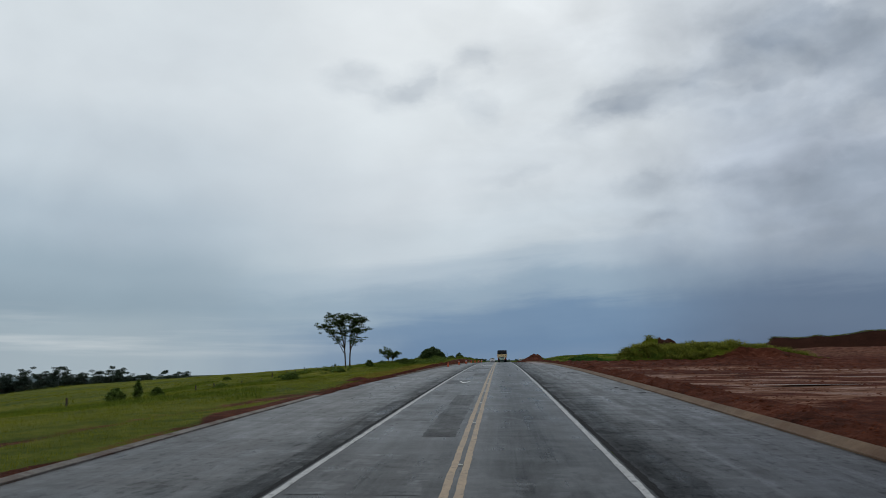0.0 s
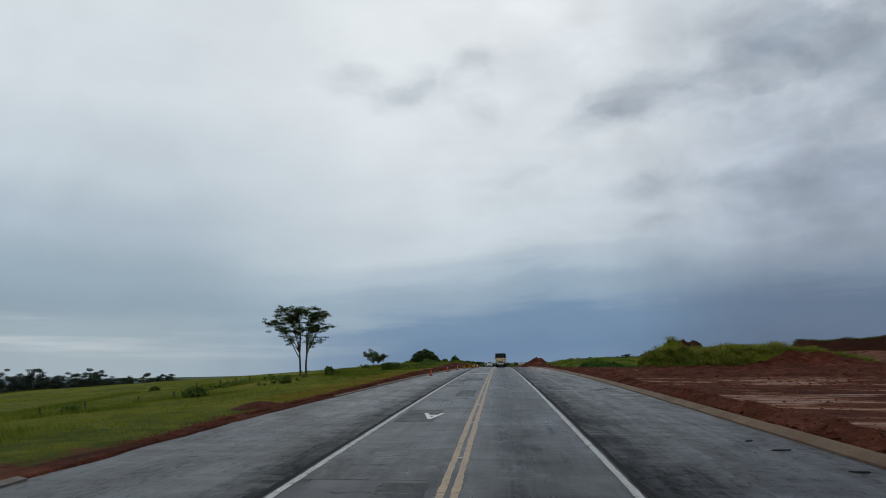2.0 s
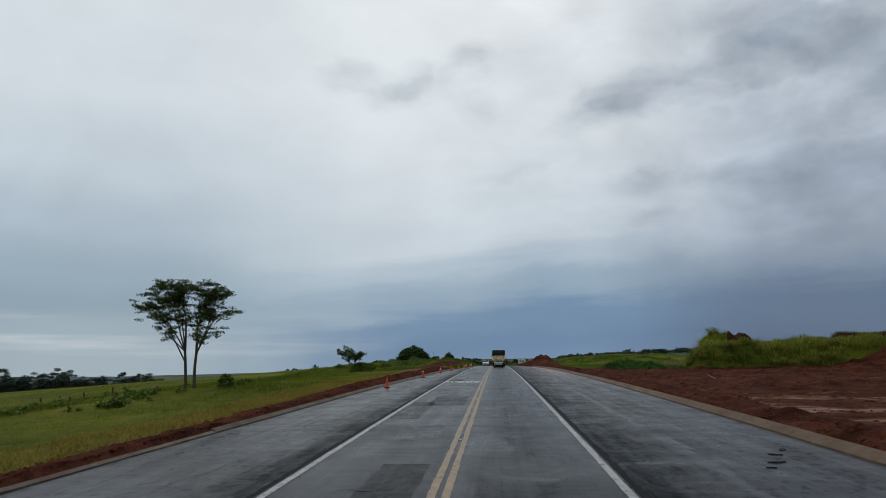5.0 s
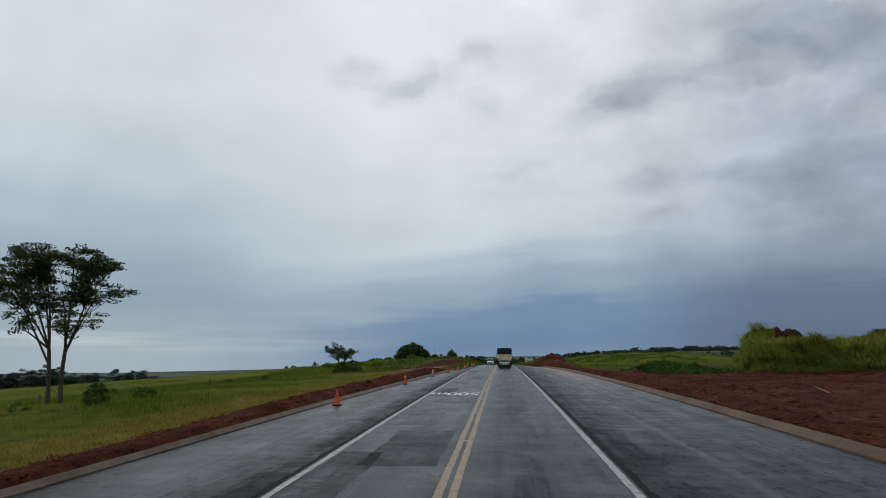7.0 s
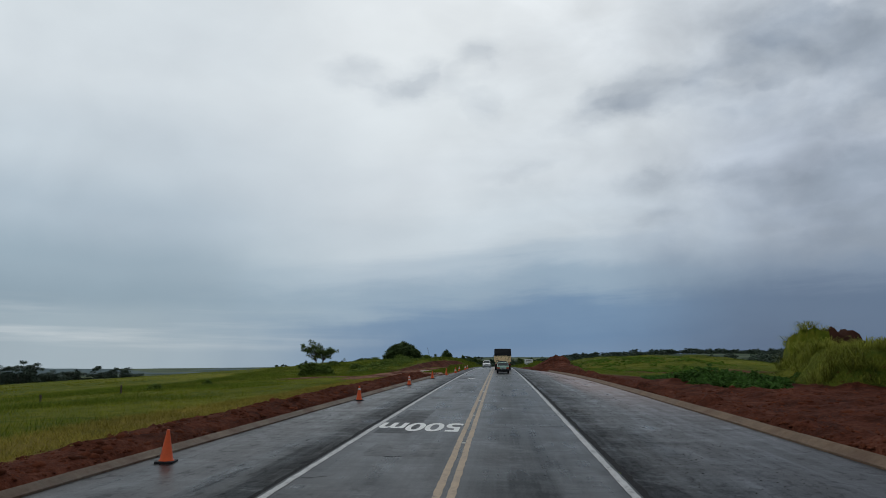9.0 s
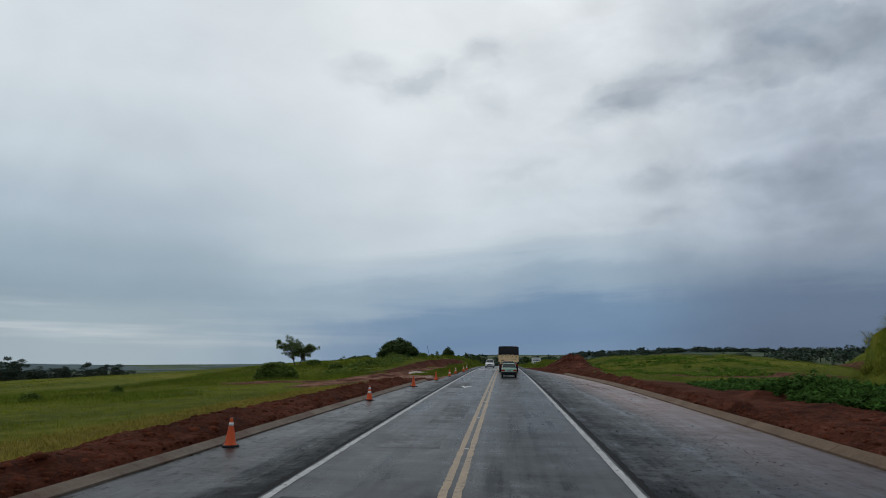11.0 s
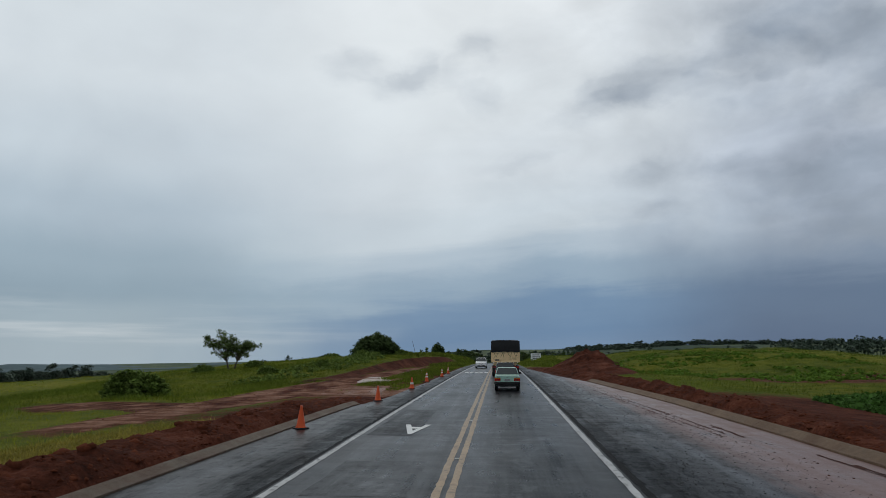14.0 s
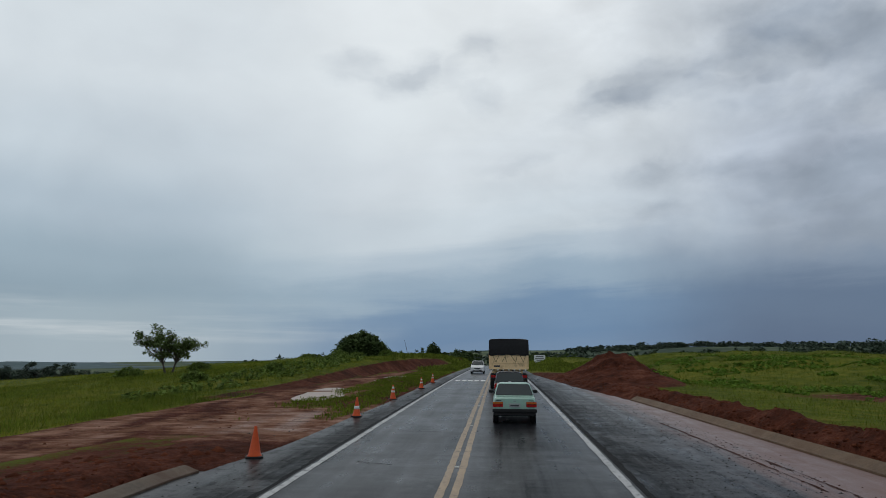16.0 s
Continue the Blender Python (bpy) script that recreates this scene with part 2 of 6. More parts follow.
def asphalt(name, base, wet, seed, streak=0.35, mud=None, across=None, shine=(0.12, 0.34), flakes=0.0, pits=0.0, relief=0.5, span=0.08):
    """Rain-wet asphalt: stone grain, long wheel streaks, dull and shining patches.
    across: (x, tone) stops over the road's width; flakes: share of pale crumbling crossways marks; pits: share of open dark pores."""
    m = bpy.data.materials.new(name)
    m.use_nodes = True
    tr = m.node_tree
    bsdf = tr.nodes["Principled BSDF"]
    co = tr.nodes.new("ShaderNodeTexCoord")
    sep = tr.nodes.new("ShaderNodeSeparateXYZ")
    wire(tr, co, "Object", sep, 0)
    x, y, z = sep.outputs

    def stretched(sx, sy, shift):
        return combine(tr, maths(tr, "MULTIPLY", x, sx), maths(tr, "MULTIPLY", y, sy), seed + shift)
    p = combine(tr, x, y, seed)
    grain = noise_node(tr, p, 24, 7, 0.85)
    wear = noise_node(tr, stretched(1.3, 0.035, 0.0), 1.6, 6, 0.62, 0.2)
    lines = noise_node(tr, stretched(5.5, 0.10, 6.0), 1.0, 7, 0.72)
    chatter = noise_node(tr, stretched(0.7, 3.6, 8.0), 1.0, 4, 0.6)
    patch = noise_node(tr, stretched(1.0, 0.30, 2.0), 1.0, 7, 0.66, 0.4)
    rough = noise_node(tr, stretched(0.35, 0.9, 4.0), 1.1, 6, 0.65, 0.4)
    blot = noise_node(tr, stretched(0.55, 0.22, 11.0), 1.0, 6, 0.70, 0.8)
    k = maths(tr, "ADD", maths(tr, "MULTIPLY", wear, 0.24), maths(tr, "MULTIPLY", patch, 0.24))
    k = maths(tr, "ADD", k, maths(tr, "MULTIPLY", lines, 0.14))
    k = maths(tr, "ADD", k, maths(tr, "MULTIPLY", blot, 0.22))
    k = maths(tr, "ADD", k, maths(tr, "MULTIPLY", chatter, 0.06))
    k = maths(tr, "ADD", k, maths(tr, "MULTIPLY", grain, 0.10))
    if across:
        sway = maths(tr, "ADD", x, maths(tr, "MULTIPLY", maths(tr, "SUBTRACT", patch, 0.5), 0.9))
        tone = ramp_node(tr, maths(tr, "MULTIPLY", maths(tr, "ADD", sway, 10.0), 0.05, clamp=True), [((a + 10) / 20, b) for a, b in across])
        k = maths(tr, "ADD", k, maths(tr, "MULTIPLY", maths(tr, "SUBTRACT", tone, 0.5), 0.30))
    lo, hi = tuple(v * (1 - streak) for v in base), tuple(v * (1 + streak * 1.6) for v in base)
    col = ramp_node(tr, k, [(0.5 - span, *lo), (0.5 + span, *hi)])
    gloss = ramp_node(tr, k, [(0.5 - span, shine[0]), (0.5 + span, shine[1])])
    if flakes:
        f = maths(tr, "MULTIPLY", noise_node(tr, stretched(1.1, 2.3, 21.0), 1.0, 7, 0.72, 0.5), ramp_node(tr, blot, [(0.40, 0.55), (0.62, 1.15)]))
        f = ramp_node(tr, f, [(0.50, 0.0), (0.60, flakes)])
        col = mix_node(tr, f, col, (0.052, 0.055, 0.060))
        gloss = maths(tr, "ADD", gloss, maths(tr, "MULTIPLY", f, 0.08))
    if pits:
        f = ramp_node(tr, maths(tr, "ADD", noise_node(tr, stretched(5.0, 2.6, 31.0), 1.0, 3, 0.6), maths(tr, "MULTIPLY", maths(tr, "SUBTRACT", blot, 0.5), -0.45)), [(0.56, 0.0), (0.62, pits)])
        col = mix_node(tr, f, col, (0.006, 0.006, 0.007))
        gloss = maths(tr, "MULTIPLY", gloss, maths(tr, "SUBTRACT", 1.0, maths(tr, "MULTIPLY", f, 0.92)))
    if mud:
        far = ramp_node(tr, maths(tr, "MULTIPLY", maths(tr, "SUBTRACT", y, 115), 0.01, clamp=True), [(0.10, 0.0), (0.50, 1.0)], "EASE")
        out = ramp_node(tr, maths(tr, "MULTIPLY", maths(tr, "SUBTRACT", x, 3.8), 0.2, clamp=True), [(0.30, 0.0), (0.80, 1.0)], "EASE")
        smear = maths(tr, "ADD", maths(tr, "MULTIPLY", wear, 0.4), maths(tr, "MULTIPLY", maths(tr, "ADD", patch, lines), 0.3))
        smear = ramp_node(tr, maths(tr, "ADD", smear, maths(tr, "MULTIPLY", maths(tr, "SUBTRACT", out, 0.5), 0.20)), [(0.44, 0.0), (0.56, 1.0)])
        cover = maths(tr, "MULTIPLY", maths(tr, "MULTIPLY", far, out), smear)
        col = mix_node(tr, cover, col, mud)
        gloss = maths(tr, "ADD", gloss, maths(tr, "MULTIPLY", cover, 0.05))
    tr.links.new(col, bsdf.inputs["Base Color"])
    sheen = maths(tr, "ADD", maths(tr, "MULTIPLY", patch, 0.4), maths(tr, "MULTIPLY", rough, 0.25))
    sheen = maths(tr, "ADD", sheen, maths(tr, "MULTIPLY", wear, 0.35))
    tr.links.new(ramp_node(tr, sheen, [(0.40, wet[0]), (0.60, wet[1])]), bsdf.inputs["Roughness"])
    tr.links.new(gloss, bsdf.inputs["Specular IOR Level"])
    b = tr.nodes.new("ShaderNodeBump")
    b.inputs["Strength"].default_value, b.inputs["Distance"].default_value = relief, 0.006
    tr.links.new(maths(tr, "ADD", grain, maths(tr, "ADD", maths(tr, "MULTIPLY", rough, 0.8), maths(tr, "MULTIPLY", chatter, 0.8))), b.inputs["Height"])
    wire(tr, b, 0, bsdf, "Normal")
    return m


def ground_material():
    """Grass, dry grass, red earth and wet mud, shared out by the sheet's own cover map."""
    m = bpy.data.materials.new("ground_cover")
    m.use_nodes = True
    tr = m.node_tree
    bsdf = tr.nodes["Principled BSDF"]
    co = tr.nodes.new("ShaderNodeTexCoord")
    p = co.outputs["Object"]
    att = tr.nodes.new("ShaderNodeAttribute")
    att.attribute_name = "cover"
    sep = tr.nodes.new("ShaderNodeSeparateColor")
    wire(tr, att, "Color", sep, 0)
    soil, wet, dry = sep.outputs[0], sep.outputs[1], sep.outputs[2]
    n1, n2, n3 = noise_node(tr, p, 0.05, 5, 0.6), noise_node(tr, p, 0.9, 6, 0.65), noise_node(tr, p, 7.0, 5, 0.7)
    g = ramp_node(tr, maths(tr, "ADD", maths(tr, "MULTIPLY", n1, 0.55), maths(tr, "MULTIPLY", n2, 0.45)),
                  [(0.38, 0.048, 0.074, 0.010), (0.50, 0.110, 0.132, 0.012), (0.62, 0.195, 0.185, 0.020)])
    straw = ramp_node(tr, n2, [(0.35, 0.135, 0.118, 0.022), (0.65, 0.27, 0.195, 0.045)])
    n4 = noise_node(tr, p, 0.22, 6, 0.68, 0.6)
    e = ramp_node(tr, maths(tr, "ADD", maths(tr, "ADD", maths(tr, "MULTIPLY", n2, 0.35), maths(tr, "MULTIPLY", n3, 0.30)), maths(tr, "MULTIPLY", n4, 0.35)),
                  [(0.38, 0.024, 0.0072, 0.0042), (0.47, 0.070, 0.0200, 0.0106), (0.55, 0.122, 0.0375, 0.0205), (0.66, 0.215, 0.084, 0.054)])
    # streaks in the mud, crossways and lengthways; pale ones paint in its wet sheen
    sq = tr.nodes.new("ShaderNodeMapping")
    sq.inputs["Scale"].default_value, sq.inputs["Rotation"].default_value = (0.16, 1.5, 0.5), (0, 0, radians(-9))
    tr.links.new(p, sq.inputs[0])
    drawn = noise_node(tr, sq.outputs[0], 1.3, 8, 0.70, 0.5)
    mud = ramp_node(tr, maths(tr, "ADD", maths(tr, "MULTIPLY", n2, 0.4), maths(tr, "MULTIPLY", drawn, 0.6)),
                    [(0.38, 0.085, 0.028, 0.016), (0.48, 0.20, 0.088, 0.050), (0.60, 0.36, 0.200, 0.138)])
    n0 = noise_node(tr, p, 0.006, 4, 0.6)
    # far woodland ground, lightened and blued to paint in distance haze
    wood = ramp_node(tr, n0, [(0.40, 0.046, 0.070, 0.052), (0.50, 0.075, 0.104, 0.072), (0.58, 0.120, 0.148, 0.084)])
    jag = maths(tr, "SUBTRACT", maths(tr, "ADD", maths(tr, "MULTIPLY", n2, 0.8), maths(tr, "MULTIPLY", n3, 0.4)), 0.6)
    f_dry = maths(tr, "ADD", dry, maths(tr, "MULTIPLY", jag, 1.0), clamp=True)
    f_soil = ramp_node(tr, maths(tr, "ADD", soil, maths(tr, "MULTIPLY", jag, 1.3), clamp=True), [(0.35, 0.0), (0.6, 1.0)])
    f_wet = ramp_node(tr, maths(tr, "ADD", wet, maths(tr, "MULTIPLY", jag, 1.1), clamp=True), [(0.22, 0.0), (0.55, 1.0)])
    f_shine = ramp_node(tr, maths(tr, "ADD", wet, maths(tr, "MULTIPLY", jag, 1.1), clamp=True), [(0.58, 0.0), (0.88, 1.0)])
    col = mix_node(tr, f_dry, g, straw)
    col = mix_node(tr, att.outputs["Alpha"], col, wood)
    col = mix_node(tr, f_soil, col, e)
    col = mix_node(tr, f_wet, col, mud)
    tr.links.new(col, bsdf.inputs["Base Color"])
    tr.links.new(maths(tr, "SUBTRACT", 0.92, maths(tr, "MULTIPLY", f_shine, 0.42)), bsdf.inputs["Roughness"])
    tr.links.new(maths(tr, "ADD", maths(tr, "MULTIPLY", f_shine, 0.22), 0.06), bsdf.inputs["Specular IOR Level"])
    b = tr.nodes.new("ShaderNodeBump")
    b.inputs["Strength"].default_value, b.inputs["Distance"].default_value = 0.9, 0.22
    tr.links.new(maths(tr, "ADD", n2, maths(tr, "MULTIPLY", n3, 0.7)), b.inputs["Height"])
    wire(tr, b, 0, bsdf, "Normal")
    return m


# tone over each strip's width: wheel paths polished, a raw dark band along the seams, paler paving joints further out
LANE_TONE = [(-3.3, 0.30), (-2.9, 0.45), (-2.3, 0.62), (-1.5, 0.42), (-0.8, 0.60), (-0.3, 0.40), (0.35, 0.52), (0.8, 0.36), (1.4, 0.26), (2.1, 0.28), (2.8, 0.38), (3.3, 0.46), (3.6, 0.24)]
EAST_TONE = [(3.6, 0.0), (4.1, 0.10), (4.7, 0.30), (5.3, 0.42), (5.8, 0.50), (6.0, 0.80), (6.15, 0.50), (7.0, 0.58), (7.9, 0.66), (8.05, 0.85), (8.2, 0.62), (9.4, 0.74)]
WEST_TONE = [(-8.8, 0.56), (-7.6, 0.50), (-6.4, 0.62), (-5.6, 0.55), (-4.9, 0.50), (-4.3, 0.34), (-3.9, 0.16), (-3.4, 0.06)]
M_ROAD = asphalt("old_asphalt", (0.0200, 0.0206, 0.0228), (0.24, 0.40), 0.0, 0.45, None, LANE_TONE, (0.012, 0.135), 0.3, 0.0, 0.25, 0.11)
M_NEW = asphalt("fresh_asphalt", (0.0145, 0.0152, 0.0176), (0.26, 0.54), 7.0, 0.75, (0.20, 0.120, 0.105), EAST_TONE, (0.020, 0.25), 0.40, 0.65)
M_NEW_WEST = asphalt("fresh_asphalt_west", (0.0145, 0.0152, 0.0176), (0.26, 0.50), 9.0, 0.75, None, WEST_TONE, (0.018, 0.27), 0.35, 0.6)
M_GROUND = ground_material()
# brown earth of the dug faces, darkened to hold their shade
M_CUT = material("dark_brown_earth_with_shade", (0.050, 0.021, 0.014), 0.95, 0.15, 1.5, 0.35, 0.25, spec=0.05)
M_WHITE = material("worn_white_road_paint", (0.44, 0.44, 0.435), 0.5, 0.05, 30, 0.30, 1.5, stain=(0.06, 0.06, 0.06), stain_scale=7.0, stain_edge=(0.54, 0.66))
M_YELLOW = material("worn_yellow_road_paint", (0.36, 0.255, 0.155), 0.5, 0.05, 30, 0.30, 1.5, stain=(0.08, 0.07, 0.06), stain_scale=6.0, stain_edge=(0.55, 0.72))
M_KERB = material("concrete_stained_by_red_earth", (0.165, 0.108, 0.068), 0.8, 0.2, 14, 0.35, 0.8, stain=(0.115, 0.062, 0.036), stain_scale=0.5, obj_random=0.02)
M_KERB_DARK = material("dark_wet_concrete_kerb", (0.155, 0.118, 0.086), 0.75, 0.2, 14, 0.35, 0.8, stain=(0.10, 0.050, 0.031), stain_scale=0.7, obj_random=0.03)
M_KERB_PALE = material("pale_rain_washed_kerb", (0.21, 0.19, 0.17), 0.8, 0.2, 14, 0.35, 0.8, stain=(0.10, 0.055, 0.035), stain_scale=0.9, obj_random=0.03)
M_EARTH = material("red_earth_clods", (0.105, 0.031, 0.017), 0.95, 0.2, 9, 0.4, 1.5, island=0.35, spec=0.08)
M_BARK = material("grey_brown_bark", (0.085, 0.070, 0.055), 0.9, 0.35, 12, 0.35, 1.5, (1, 1, 0.3))
M_LEAF = material("dark_green_leaves", (0.072, 0.106, 0.042), 0.9, 0, 8, 0.25, 0.6, island=0.45, through_light=0.22, spec=0.1)
M_LEAF_B = material("mid_green_leaves", (0.120, 0.165, 0.065), 0.9, 0, 8, 0.25, 0.6, island=0.5, through_light=0.25, spec=0.1)
# far foliage: lifted and blued, so distance haze sits in the colour
M_FAR = material("far_woods_haze_tinted", (0.052, 0.077, 0.058), 0.8, 0, 8, 0.3, 0.1, island=0.4)
M_GRASS = material("field_grass_blades", (0.200, 0.212, 0.020), 0.9, 0, 8, 0.50, 0.05, island=0.3, through_light=0.35, spec=0.1)
M_WEED = material("fresh_green_weed_leaves", (0.062, 0.132, 0.030), 0.9, 0, 8, 0.3, 0.5, island=0.5, through_light=0.3, spec=0.1)
M_TALL = material("rank_green_grass_blades", (0.120, 0.152, 0.024), 0.9, 0, 8, 0.55, 0.05, island=0.4, through_light=0.35, spec=0.1)
M_MOUND = material("olive_rank_grass_blades", (0.125, 0.138, 0.024), 0.9, 0, 8, 0.7, 0.3, island=0.65, through_light=0.3, spec=0.1)
M_STRAW = material("dry_yellow_grass_blades", (0.26, 0.215, 0.045), 0.9, 0, 8, 0.35, 0.2, island=0.35, through_light=0.2, spec=0.1)
M_WATER = material("muddy_puddle_water", (0.34, 0.225, 0.155), 0.35, 0.02, 3, 0.2, 0.3, spec=0.25, rough_spread=0.08)


# ------------------------------------------------------------ mesh tools


def mesh_object(name, verts, faces, mat, parent=None, label="", smooth=False):
    me = bpy.data.meshes.new(name)
    verts = np.asarray(verts, dtype=np.float32)
    if isinstance(faces, np.ndarray):
        n, k = faces.shape
        me.vertices.add(len(verts))
        me.vertices.foreach_set("co", verts.ravel())
        me.loops.add(n * k)
        me.loops.foreach_set("vertex_index", faces.astype(np.int32).ravel())
        me.polygons.add(n)
        me.polygons.foreach_set("loop_start", np.arange(0, n * k, k, dtype=np.int32))
        me.update(calc_edges=True)
        me.validate()
    else:
        me.from_pydata([tuple(map(float, v)) for v in verts], [], faces)
        me.update()
    if smooth:
        me.polygons.foreach_set("use_smooth", np.ones(len(me.polygons), bool))
    me.materials.append(mat)
    ob = new(name, me)
    if parent:
        ob.parent = parent
    if label:
        tagged(ob, label)
    return ob


def part(name, bm, mat, parent, label="", smooth=False):
    me = bpy.data.meshes.new(name)
    bm.to_mesh(me)
    bm.free()
    if smooth:
        me.polygons.foreach_set("use_smooth", np.ones(len(me.polygons), bool))
    me.materials.append(mat)
    ob = new(name, me)
    ob.parent = parent
    if label:
        tagged(ob, label)
    return ob


def thing(name, m, label, category, group=""):
    ob = new(name)
    ob.empty_display_size = 0.3
    ob.matrix_world = m
    return tagged(ob, label, category, group)


def box(bm, size, at=(0, 0, 0), bevel=0.0, turn=None):
    """A bevelled block added to bm; size and centre in metres."""
    m = Matrix.LocRotScale(at, turn or Euler((0, 0, 0)), size)
    vs = bmesh.ops.create_cube(bm, size=1.0, matrix=m)["verts"]
    if bevel:
        es = list({e for v in vs for e in v.link_edges})
        bmesh.ops.bevel(bm, geom=es, offset=bevel, segments=2, affect="EDGES", profile=0.6)


def lattice(seed, n=256):
    return np.random.RandomState(seed).rand(n, n)


_LAT = {s: lattice(s) for s in range(8)}


def value_noise(x, y, seed=0):
    """Smooth noise from 0 to 1 over arrays x, y (one bump about one unit wide)."""
    g = _LAT[seed % 8]
    xi, yi = np.floor(x).astype(int), np.floor(y).astype(int)
    fx, fy = x - xi, y - yi
    fx, fy = fx * fx * (3 - 2 * fx), fy * fy * (3 - 2 * fy)
    a, b = g[xi % 256, yi % 256], g[(xi + 1) % 256, yi % 256]
    c, d = g[xi % 256, (yi + 1) % 256], g[(xi + 1) % 256, (yi + 1) % 256]
    return (a * (1 - fx) + b * fx) * (1 - fy) + (c * (1 - fx) + d * fx) * fy


def step(a, b, x):
    t = np.clip((np.asarray(x, float) - a) / (b - a), 0, 1)
    return t * t * (3 - 2 * t)


# ------------------------------------------------------------ the lie of the land
LEFT_EDGE = ([-200, 50, 70, 80, 98, 118, 138, 155, 172, 178, 183, 200, 900], [-8.9, -8.9, -8.85, -8.5, -7.96, -7.45, -6.65, -6.15, -5.7, -5.55, -4.9, -4.55, -4.4])
RIGHT_EDGE = ([-200, 45, 70, 100, 122, 145, 168, 180, 200, 214, 240, 900], [9.4, 9.45, 9.5, 9.68, 9.7, 9.55, 9.4, 9.1, 8.0, 6.4, 4.9, 4.8])


def left_edge(y):
    return np.interp(y, *LEFT_EDGE)


def right_edge(y):
    return np.interp(y, *RIGHT_EDGE)


def blob(x, y, cx, cy, rx, ry, flat=2.0):
    """A rounded heap, 1 at its middle and 0 beyond its rim; flat > 2 gives a plateau."""
    d = np.sqrt(((x - cx) / rx) ** 2 + ((y - cy) / ry) ** 2)
    return np.clip(1 - d ** flat, 0, 1) ** 1.2


def land(x, y):
    """Ground height, and its cover: bare soil, wet mud and dry grass, each 0 to 1."""
    x, y = np.broadcast_arrays(np.asarray(x, float), np.asarray(y, float))
    rz = road_z(y)
    le, re = left_edge(y), right_edge(y)
    u, v = le - x, x - re
    uu, vv = np.maximum(u, 0), np.maximum(v, 0)
    n_big, n_mid, n_small = value_noise(x / 23, y / 23, 1), value_noise(x / 4.3, y / 4.3, 2), value_noise(x / 0.9, y / 0.9, 3)
    n_tiny = value_noise(x / 0.45, y / 0.45, 4)
    crumb = 0.45 * n_small + 0.33 * n_tiny + 0.22 * value_noise(x / 0.24, y / 0.24, 6)
    lump = np.clip(value_noise(x / 1.3, y / 1.3, 5) * 1.6 - 0.35, 0, 1)
    soil, wet, dry = np.zeros_like(x), np.zeros_like(x), np.zeros_like(x)
    # west: pasture that falls away from the road
    a = np.interp(y, [-50, 92, 125, 200, 240, 500], [0.15, 0.14, 0.095, 0.07, 0.055, 0.045])
    un, um = np.minimum(uu, 250), np.maximum(uu - 135, 0)
    rw = rz + (road_z(np.minimum(y, 640)) - rz) * step(60, 250, uu)
    zl = rw - a * un ** 2 / (un + 20) - 0.020 * np.maximum(uu - 250, 0) - 17 * (1 - np.exp(-um / 75)) * step(0, 40, um)
    zl = zl + 4 * (value_noise(x / 420, y / 420, 7) - 0.5) * step(300, 900, uu)
    zl = zl + (n_big - 0.5) * 0.9 * step(15, 60, uu) + (n_mid - 0.5) * 0.22 * step(4, 14, uu)
    zl = zl + 0.45 * blob(x, y, -22.4, 124, 14, 22)
    # heap of red earth along the kerb
    crest = np.interp(y, [60, 80, 100, 118, 150, 172, 184], [0.02, 0.10, 0.20, 0.30, 0.46, 0.44, 0.0])
    wide = np.interp(y, [60, 100, 125, 150, 175], [0.8, 1.3, 2.2, 2.9, 2.4])
    ridge = np.clip(uu / (wide * 0.55), 0, 1) * np.clip((wide * 1.5 - uu) / (wide * 0.8), 0, 1)
    zl = zl + crest * ridge * (0.25 + 1.6 * crumb * (0.62 + 0.4 * lump))
    soil = np.maximum(soil, step(wide * 1.45, wide * 1.1, uu) * (u > -0.5) * step(8, 80, y) * step(262, 240, y))
    bare = np.interp(y, [0, 40, 47, 56, 62, 92], [0.30, 0.45, 0.9, 1.3, 0.8, 0.9])
    mound = blob(x, y, -10.7, 75.0, 0.9, 2.6)
    zl = zl + 0.20 * mound * (0.5 + crumb)
    soil = np.maximum(soil, step(0.0, 0.2, mound))
    soil = np.maximum(soil, 0.95 * step(bare + 0.7, bare - 0.2, uu + 1.4 * (n_mid - 0.5)) * (u > -0.5) * step(104, 92, y))
    dry = np.maximum(dry, 1.0 * step(wide * 1.3 + 3.4, wide * 1.3 + 1.9, uu + 1.2 * (n_mid - 0.5)) * (u > 0) * step(70, 100, y) * step(178, 160, y))
    # wheel track through the pasture
    tr_x = np.interp(y, [0, 40, 47, 52, 60, 75], [-16, -14.2, -13.4, -12.0, -10.5, -9.6])
    trk = np.exp(-((x - tr_x) / 1.1) ** 2) * step(70, 58, y)
    soil = np.maximum(soil, trk * (0.50 + 0.6 * (n_mid - 0.3)))
    wet = np.maximum(wet, 0.42 * trk * n_mid)
    zl = zl - 0.10 * trk
    # trampled works track behind the heap, then the muddy lay-by
    tk = np.interp(y, [140, 160, 170, 180, 190, 200, 215, 235, 255], [-14.6, -14.2, -13.5, -12.7, -11.6, -10.6, -9.7, -9.8, -9.8])
    half = np.interp(y, [140, 155, 172, 182, 192, 205, 220, 240, 256], [0.0, 0.5, 1.2, 1.9, 2.8, 3.2, 2.8, 2.4, 1.0])
    lay = step(half + 0.7, half - 0.3, np.abs(x - tk)) * step(164, 173, y) * step(262, 250, y)
    mouth = step(182, 187, y) * step(200, 192, y) * step(-13.5, -12.0, x) * (x < -3.5)
    flat = np.maximum(lay, mouth)
    zl = zl * (1 - flat) + (rz - 0.10 + 0.10 * (n_mid - 0.5) + 0.05 * (n_small - 0.5)) * flat
    soil = np.maximum(soil, flat)
